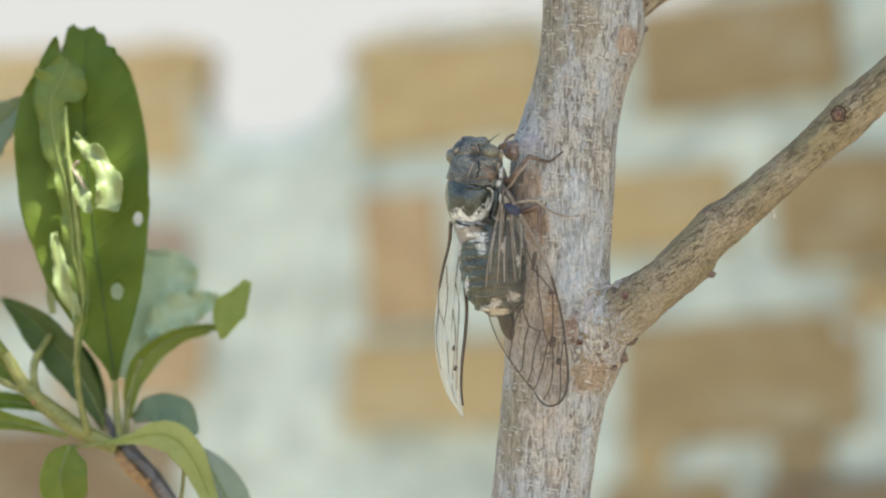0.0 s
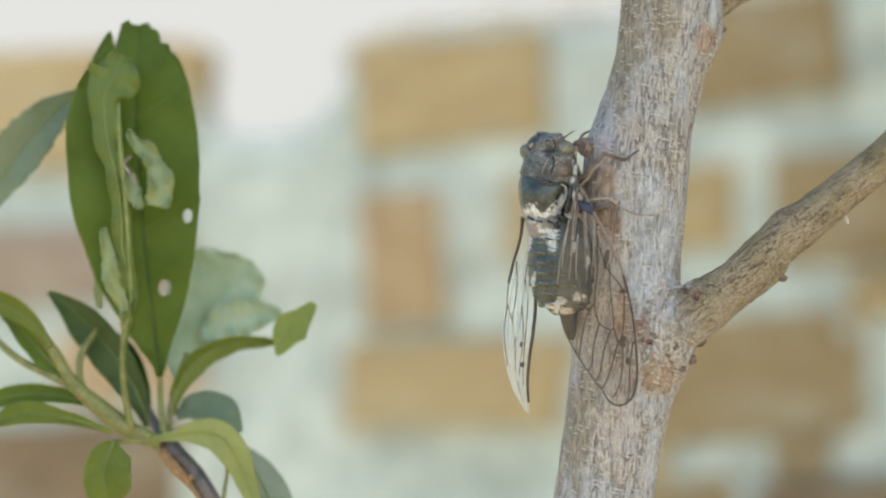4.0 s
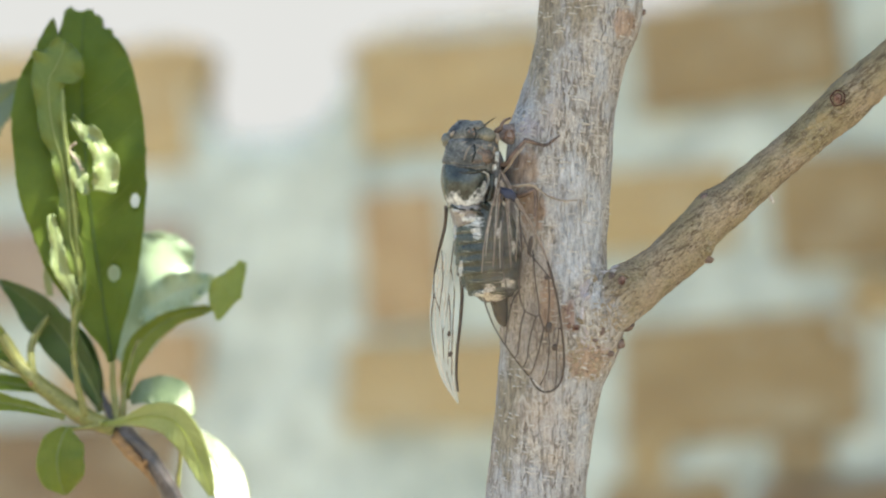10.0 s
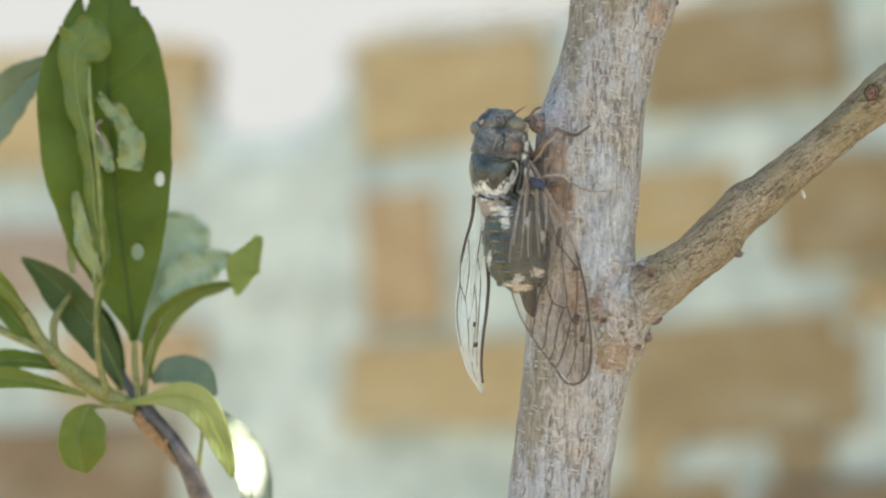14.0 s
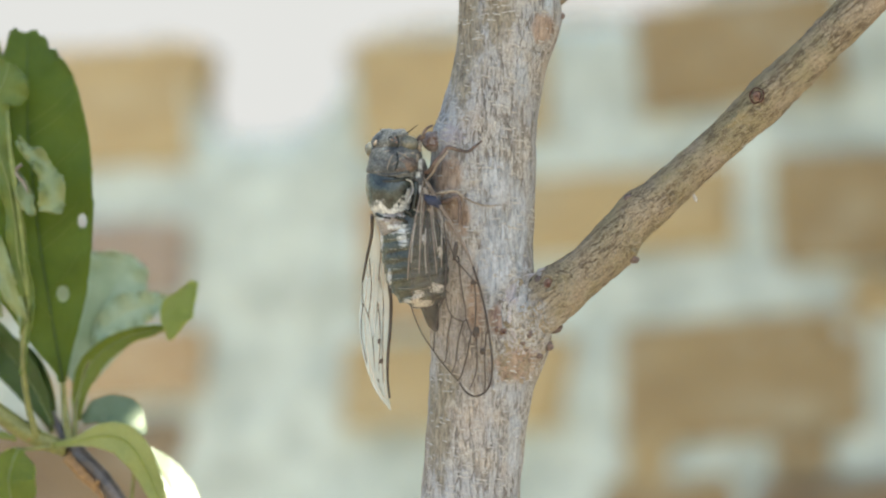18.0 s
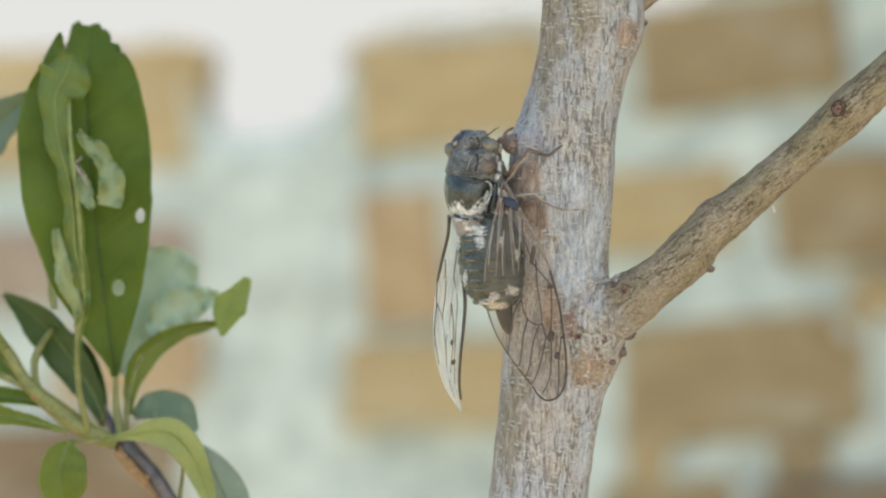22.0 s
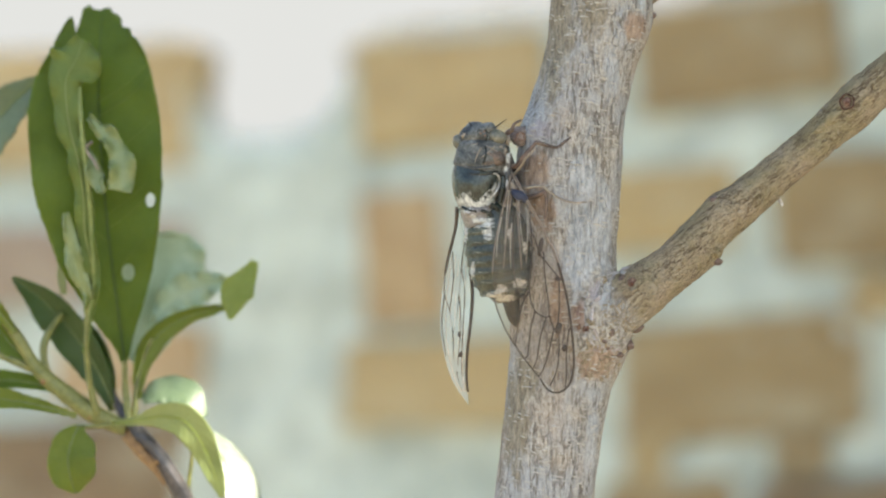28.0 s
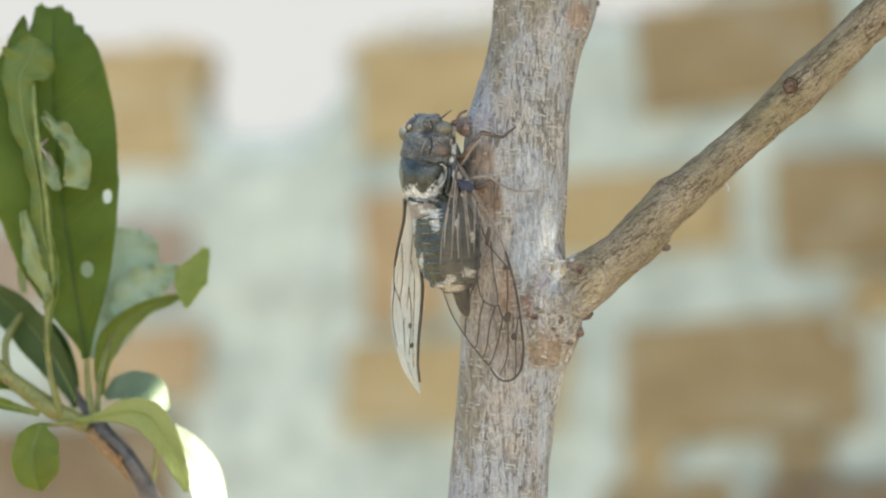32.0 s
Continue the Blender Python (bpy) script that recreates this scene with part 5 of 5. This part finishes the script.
def lay(u0, v0, u1, v1, tilt, k):
    a, b = wall_at(u0, v0), wall_at(u1, v1)
    ob = new("brick", shapes[TONES[k] if k < len(TONES) else k * 7 % 3][k % 4])
    ob.parent = wall
    ob.location = ((a.x + b.x) / 2, WALL_Y + 0.044 - 0.008 * (k % 3) / 3, (a.z + b.z) / 2)
    ob.scale = (1.03 * (b.x - a.x), 0.10, 1.03 * (a.z - b.z))
    ob.rotation_euler = (0, radians(tilt), 0)


for k, (u0, v0, u1, v1, tilt) in enumerate(BRICKS):
    lay(u0, v0, u1, v1, tilt, k)
# courses to both sides and below, out of the way
rnd = random.Random(21)
k = len(BRICKS)
for row in range(14):
    v = 60 + 262 * row
    u = -2300 + 150 * (row % 2)
    while u < 3800:
        w = rnd.uniform(300, 410)
        inside = -150 < u + w and u < 1720 and row < 4
        if not inside and not (330 < u + w and u < 630 and row < 5) and v > top_edge(u + w / 2) + 10:
            lay(u, v + rnd.uniform(-8, 8), u + w, v + rnd.uniform(170, 196), rnd.uniform(-3, 1), k)
            k += 1
        u += w + rnd.uniform(60, 90)


# ---- what moves ----
def motions():
    """The tree sways in the wind and carries the insect; the twig flutters on its own; the abdomen beats."""
    sway = [
        (0.0, pose(0.02699, -0.00000, 1.28836, 0, -0.00, 0)), (0.5, pose(0.03028, -0.00138, 1.28857, 0, 0.51, 0)),
        (1.0, pose(0.02757, -0.00168, 1.28894, 0, 0.38, 0)), (1.5, pose(0.02788, -0.00156, 1.28992, 0, 0.27, 0)),
        (2.0, pose(0.02114, 0.00192, 1.28853, 0, -0.74, 0)), (2.5, pose(0.02674, -0.00109, 1.28942, 0, 0.17, 0)),
        (3.0, pose(0.03219, -0.00470, 1.29044, 0, 1.01, 0)), (3.5, pose(0.03809, -0.00567, 1.29030, 0, 1.32, 0)),
        (4.0, pose(0.03869, -0.00232, 1.28832, 0, 1.76, 0)), (4.5, pose(0.02745, -0.00237, 1.29010, 0, 0.28, 0)),
        (5.0, pose(0.02166, 0.00011, 1.28929, 0, -0.54, 0)), (5.5, pose(0.02531, -0.00069, 1.28940, 0, -0.21, 0)),
        (6.0, pose(0.02065, -0.00306, 1.29159, 0, -0.68, 0)), (6.5, pose(0.03146, -0.00628, 1.29154, 0, 0.88, 0)),
        (7.0, pose(0.03487, -0.00279, 1.28981, 0, 1.15, 0)), (7.5, pose(0.02432, -0.00209, 1.29053, 0, -0.37, 0)),
        (8.0, pose(0.02416, -0.00391, 1.29194, 0, -0.35, 0)), (8.5, pose(0.02786, -0.00305, 1.29060, 0, 0.30, 0)),
        (9.0, pose(0.02034, -0.00105, 1.29105, 0, -0.89, 0)), (9.5, pose(0.02523, -0.00074, 1.29010, 0, -0.38, 0)),
        (10.0, pose(0.02617, -0.00359, 1.29091, 0, 0.13, 0)), (10.5, pose(0.01801, -0.00162, 1.29163, 0, -1.35, 0)),
        (11.0, pose(0.02960, -0.00375, 1.29074, 0, 0.45, 0)), (11.5, pose(0.03306, -0.00561, 1.29061, 0, 0.95, 0)),
        (12.0, pose(0.02070, -0.00454, 1.29284, 0, -0.61, 0)), (12.5, pose(0.01986, -0.00148, 1.29234, 0, -0.87, 0)),
        (13.0, pose(0.02459, -0.00225, 1.29103, 0, -0.18, 0)), (13.5, pose(0.02840, -0.00279, 1.29037, 0, 0.47, 0)),
        (14.0, pose(0.03057, -0.00767, 1.29224, 0, 1.09, 0)), (14.5, pose(0.02689, -0.00251, 1.29198, 0, -0.25, 0)),
        (16.5, pose(0.02968, -0.00378, 1.29082, 0, 0.70, 0)), (17.0, pose(0.02883, -0.00458, 1.29109, 0, 0.56, 0)),
        (17.5, pose(0.02101, -0.00311, 1.29205, 0, -0.52, 0)), (18.0, pose(0.01400, -0.00055, 1.29030, 0, -1.65, 0)),
        (18.5, pose(0.02356, -0.00621, 1.29244, 0, -0.08, 0)), (18.7, pose(0.02376, 0.00102, 1.29240, 0, -0.32, 0)),
        (18.8, pose(0.02312, 0.00177, 1.29252, 0, -0.87, 0)), (18.9, pose(0.02959, 0.00063, 1.28799, 0, 0.43, 0)),
        (19.0, pose(0.02895, -0.00013, 1.28804, 0, 0.41, 0)), (19.5, pose(0.02697, -0.00000, 1.28833, 0, 0.07, 0)),
        (20.0, pose(0.03027, -0.00098, 1.28855, 0, 0.52, 0)), (20.5, pose(0.02753, -0.00191, 1.28888, 0, 0.43, 0)),
        (21.0, pose(0.02786, -0.00151, 1.28989, 0, 0.34, 0)), (21.5, pose(0.02105, 0.00168, 1.28854, 0, -0.57, 0)),
        (22.0, pose(0.02669, -0.00106, 1.28936, 0, 0.18, 0)), (22.5, pose(0.03219, -0.00470, 1.29044, 0, 1.01, 0)),
        (23.0, pose(0.03809, -0.00567, 1.29030, 0, 1.32, 0)), (23.5, pose(0.03869, -0.00232, 1.28832, 0, 1.76, 0)),
        (24.0, pose(0.02737, -0.00438, 1.29004, 0, 0.22, 0)), (24.5, pose(0.02155, -0.00202, 1.28925, 0, -0.38, 0)),
        (25.0, pose(0.02518, -0.00197, 1.28931, 0, 0.05, 0)), (25.5, pose(0.02055, -0.00505, 1.29150, 0, -0.65, 0)),
        (26.0, pose(0.03146, -0.00628, 1.29154, 0, 0.88, 0)), (26.5, pose(0.03487, -0.00279, 1.28981, 0, 1.15, 0)),
        (27.0, pose(0.02432, -0.00209, 1.29053, 0, -0.37, 0)), (27.5, pose(0.02414, -0.00232, 1.29203, 0, -0.15, 0)),
        (28.0, pose(0.02796, -0.00133, 1.29062, 0, 0.39, 0)), (28.5, pose(0.02048, 0.00097, 1.29113, 0, -0.86, 0)),
        (29.0, pose(0.02534, 0.00133, 1.29013, 0, -0.28, 0)), (29.5, pose(0.02629, -0.00124, 1.29097, 0, 0.22, 0)),
        (30.0, pose(0.01805, -0.00148, 1.29165, 0, -1.18, 0)), (30.5, pose(0.02966, -0.00219, 1.29080, 0, 0.51, 0)),
        (31.0, pose(0.03320, -0.00324, 1.29061, 0, 1.08, 0)), (31.5, pose(0.02070, -0.00347, 1.29289, 0, -0.47, 0)),
        (32.0, pose(0.01937, 0.00037, 1.29264, 0, -0.84, 0)),
    ]
    flutter = [
        (0.0, pose(-0.05957, 0.02600, 1.26365, 0, 0.00, 0)), (0.5, pose(-0.05687, 0.02614, 1.26457, 0, 0.77, 0)),
        (1.0, pose(-0.06026, 0.02627, 1.26466, 0, 0.17, 0)), (1.5, pose(-0.05790, 0.02568, 1.26596, 0, 0.72, 0)),
        (2.0, pose(-0.06434, 0.02663, 1.26190, 0, -0.40, 0)), (2.5, pose(-0.05975, 0.02682, 1.26428, 0, 0.65, 0)),
        (3.0, pose(-0.05594, 0.02660, 1.26681, 0, 1.34, 0)), (3.5, pose(-0.04920, 0.02656, 1.26715, 0, 1.49, 0)),
        (4.0, pose(-0.05166, 0.02642, 1.26428, 0, 1.46, 0)), (4.5, pose(-0.05820, 0.02610, 1.26590, 0, -0.18, 0)),
        (5.0, pose(-0.06349, 0.02608, 1.26350, 0, -0.23, 0)), (5.5, pose(-0.06045, 0.02630, 1.26425, 0, 0.21, 0)),
        (6.0, pose(-0.06508, 0.02663, 1.26677, 0, -0.99, 0)), (6.5, pose(-0.05521, 0.02652, 1.26936, 0, 0.78, 0)),
        (7.0, pose(-0.05395, 0.02603, 1.26763, 0, 1.19, 0)), (7.5, pose(-0.06121, 0.02689, 1.26556, 0, -0.10, 0)),
        (8.0, pose(-0.06100, 0.02642, 1.26833, 0, -0.59, 0)), (8.5, pose(-0.05813, 0.02626, 1.26709, 0, 1.22, 0)),
        (9.0, pose(-0.06451, 0.02674, 1.26528, 0, -0.28, 0)), (9.5, pose(-0.06035, 0.02682, 1.26458, 0, -0.46, 0)),
        (10.0, pose(-0.06023, 0.02672, 1.26696, 0, 0.04, 0)), (10.5, pose(-0.06533, 0.02674, 1.26569, 0, -0.39, 0)),
        (11.0, pose(-0.05698, 0.02653, 1.26749, 0, 0.39, 0)), (11.5, pose(-0.05478, 0.02661, 1.26749, 0, 1.25, 0)),
        (12.0, pose(-0.06414, 0.02677, 1.26896, 0, 0.53, 0)), (12.5, pose(-0.06427, 0.02676, 1.26741, 0, -0.55, 0)),
        (13.0, pose(-0.06058, 0.02682, 1.26633, 0, 0.65, 0)), (13.5, pose(-0.05748, 0.02675, 1.26654, 0, 1.04, 0)),
        (14.0, pose(-0.05614, 0.02543, 1.27087, 0, 0.85, 0)), (14.5, pose(-0.05781, 0.02657, 1.26698, 0, 0.26, 0)),
        (16.5, pose(-0.05764, 0.02645, 1.26693, 0, 1.16, 0)), (17.0, pose(-0.05708, 0.02634, 1.26782, 0, 1.45, 0)),
        (17.5, pose(-0.06343, 0.02639, 1.26781, 0, 0.12, 0)), (18.0, pose(-0.06901, 0.02651, 1.26322, 0, -1.01, 0)),
        (18.5, pose(-0.06258, 0.02641, 1.26945, 0, 0.81, 0)), (18.7, pose(-0.06043, 0.02569, 1.26822, 0, -3.05, 0)),
        (18.8, pose(-0.06006, 0.02582, 1.26838, 0, -1.91, 0)), (18.9, pose(-0.05743, 0.02585, 1.26347, 0, 0.16, 0)),
        (19.0, pose(-0.05828, 0.02589, 1.26367, 0, 0.77, 0)), (19.5, pose(-0.05959, 0.02598, 1.26365, 0, 0.03, 0)),
        (20.0, pose(-0.05688, 0.02612, 1.26457, 0, 0.79, 0)), (20.5, pose(-0.06011, 0.02628, 1.26465, 0, 0.04, 0)),
        (21.0, pose(-0.05795, 0.02598, 1.26584, 0, 0.60, 0)), (21.5, pose(-0.06436, 0.02670, 1.26193, 0, -0.55, 0)),
        (22.0, pose(-0.05977, 0.02682, 1.26429, 0, 0.68, 0)), (22.5, pose(-0.05594, 0.02660, 1.26681, 0, 1.34, 0)),
        (23.0, pose(-0.04920, 0.02656, 1.26715, 0, 1.49, 0)), (23.5, pose(-0.05166, 0.02642, 1.26428, 0, 1.46, 0)),
        (24.0, pose(-0.05816, 0.02600, 1.26588, 0, -0.35, 0)), (24.5, pose(-0.06351, 0.02631, 1.26353, 0, -0.38, 0)),
        (25.0, pose(-0.06048, 0.02648, 1.26428, 0, 0.22, 0)), (25.5, pose(-0.06520, 0.02657, 1.26686, 0, -0.79, 0)),
        (26.0, pose(-0.05521, 0.02652, 1.26936, 0, 0.78, 0)), (26.5, pose(-0.05395, 0.02603, 1.26763, 0, 1.19, 0)),
        (27.0, pose(-0.06121, 0.02689, 1.26556, 0, -0.10, 0)), (27.5, pose(-0.06095, 0.02650, 1.26833, 0, -0.84, 0)),
        (28.0, pose(-0.05808, 0.02637, 1.26709, 0, 0.97, 0)), (28.5, pose(-0.06439, 0.02683, 1.26538, 0, -0.51, 0)),
        (29.0, pose(-0.06041, 0.02677, 1.26456, 0, -0.45, 0)), (29.5, pose(-0.06032, 0.02683, 1.26705, 0, -0.00, 0)),
        (30.0, pose(-0.06503, 0.02685, 1.26571, 0, -0.87, 0)), (30.5, pose(-0.05706, 0.02680, 1.26752, 0, 0.41, 0)),
        (31.0, pose(-0.05455, 0.02663, 1.26747, 0, 1.04, 0)), (31.5, pose(-0.06361, 0.02642, 1.26888, 0, -0.39, 0)),
        (32.0, pose(-0.06482, 0.02682, 1.26767, 0, -0.59, 0)),
    ]
    droop = [
        (0.0, 0.0), (0.5, 0.9), (1.0, -1.5), (1.5, -1.8), (2.0, -1.1), (2.5, -0.5), (3.0, 6.5), (3.5, 9.9),
        (4.0, 10.0), (4.5, 5.4), (5.0, 1.0), (5.5, 0.0), (6.0, -0.1), (6.5, -2.1), (7.0, -1.3), (7.5, 2.6),
        (8.0, -0.3), (8.5, -1.9), (9.0, -0.9), (9.5, 6.1), (10.0, -0.7), (10.5, -2.4), (11.0, -2.3), (11.5, 1.8),
        (12.0, -4.6), (12.5, -5.8), (13.0, -1.0), (13.5, -1.2), (14.0, -3.9), (14.5, -0.8), (16.5, -0.5),
        (17.0, -1.1), (17.5, -1.8), (18.0, 0.1), (18.5, -6.3), (18.7, -2.8), (18.8, -5.4), (18.9, 0.2), (19.0, 0.9),
        (19.5, -0.0), (20.0, 0.9), (20.5, -1.5), (21.0, -1.8), (21.5, -0.9), (22.0, -0.5), (22.5, 6.5), (23.0, 9.9),
        (23.5, 10.0), (24.0, 5.6), (24.5, 1.2), (25.0, 0.1), (25.5, -0.0), (26.0, -2.1), (26.5, -1.3), (27.0, 2.6),
        (27.5, -0.1), (28.0, -1.7), (28.5, -0.7), (29.0, 6.1), (29.5, -0.5), (30.0, -2.2), (30.5, -2.2), (31.0, 1.7),
        (31.5, -3.1), (32.0, -5.3),
    ]
    walk(tree, sway)
    to_insect = Matrix.Translation(CIC - FORK)
    walk(cicada, [(t, m @ to_insect) for t, m in sway])
    walk(twig, flutter)
    for blade in side_leaves:
        walk(blade, [(t, pose(*(SIDE - T0), 0, turn, 0)) for t, turn in droop])
    beat = [(0, 0), (1, 0.5), (2, -2.5), (3, 3), (3.5, 6), (4, 4), (4.5, 3), (5, 6), (5.5, 5.5), (6, 0), (7, 4), (8, 0), (9, 1), (10, 1.5),
            (11, -1), (12, 0), (13, 2), (14, 0), (15.5, 2), (17, 0), (18, 0), (19, 0), (20.5, 0.5), (21.5, -2.5), (22, 0), (22.5, 3), (23, 6),
            (23.5, 4), (24, 3), (24.5, 6), (25, 5.5), (25.5, 0), (26.5, 4), (27.5, 0), (29, 1), (30.5, -1), (32, 0)]
    walk(abdomen, [(t, pose(*(ABD - CIC), 0, turn, 0)) for t, turn in beat])
    # shutter clumps slide off their gaps between these times to let sunlight in
    LOW_OPEN = (1.4, 1.7, 5.8, 6.6, 7.3, 9.2, 9.8, 11.2, 11.8, 13.2, 13.8, 18.8, 25.3, 26.2, 26.9, 28.7, 29.3, 30.7, 31.3, 33)
    for (ob, rest), away, times in (
            (spray_fork, UP * 0.2, (11.8, 12.6, 16.5, 17.7, 31.3, 32.5)),
            (spray_low, UP * 0.2, LOW_OPEN),
            (spray_small, UP * 0.2, (1.4, 1.7, 5.8, 6.6, 7.3, 9.2, 9.8, 10.4, 11.8, 13.2, 17.6, 18.8, 25.3, 26.2, 26.9, 28.7, 29.3, 29.9, 31.3, 33)),
            (spray_rim, UP * 0.2, LOW_OPEN),
            *((spray, UP * 0.2, (16.5, 17.7)) for spray in sprays_edge[:3]),
            *((spray, UP * 0.2, (11.8, 12.6, 16.5, 17.7, 31.3, 32.5)) for spray in sprays_edge[3:]),
            (spray_side, UP * 0.2, (10.0, 10.4, 16.5, 17.4, 22.4, 22.6, 29.6, 29.9)),
            (spray_leaf, UP * 0.2, (-1, 2.5, 4.7, 5.8, 6.6, 7.4, 9.7, 10.3, 10.8, 11.2, 13.3, 13.7, 18.9, 21.7, 24.2, 25.3, 26.1, 26.9, 29.2, 29.8, 30.3, 30.7)),
            (spray_tip, UP * 0.2, (5, 5.6, 8.8, 9.3, 12.8, 13.3, 24.5, 25.1, 28.3, 28.8))):
        rows = []
        for a, b in zip(times[::2], times[1::2]):
            rows += [(a - 0.1, 0), (a, 1), (b, 1), (b + 0.1, 0)]
        rows = [(0, 1 if times[0] < 0 else 0)] + [(t, x) for t, x in rows if 0 < t < 32] + [(32, 1 if times[-1] > 32 else 0)]
        walk(ob, [(t, Matrix.Translation(rest + away * x)) for t, x in rows])


motions()
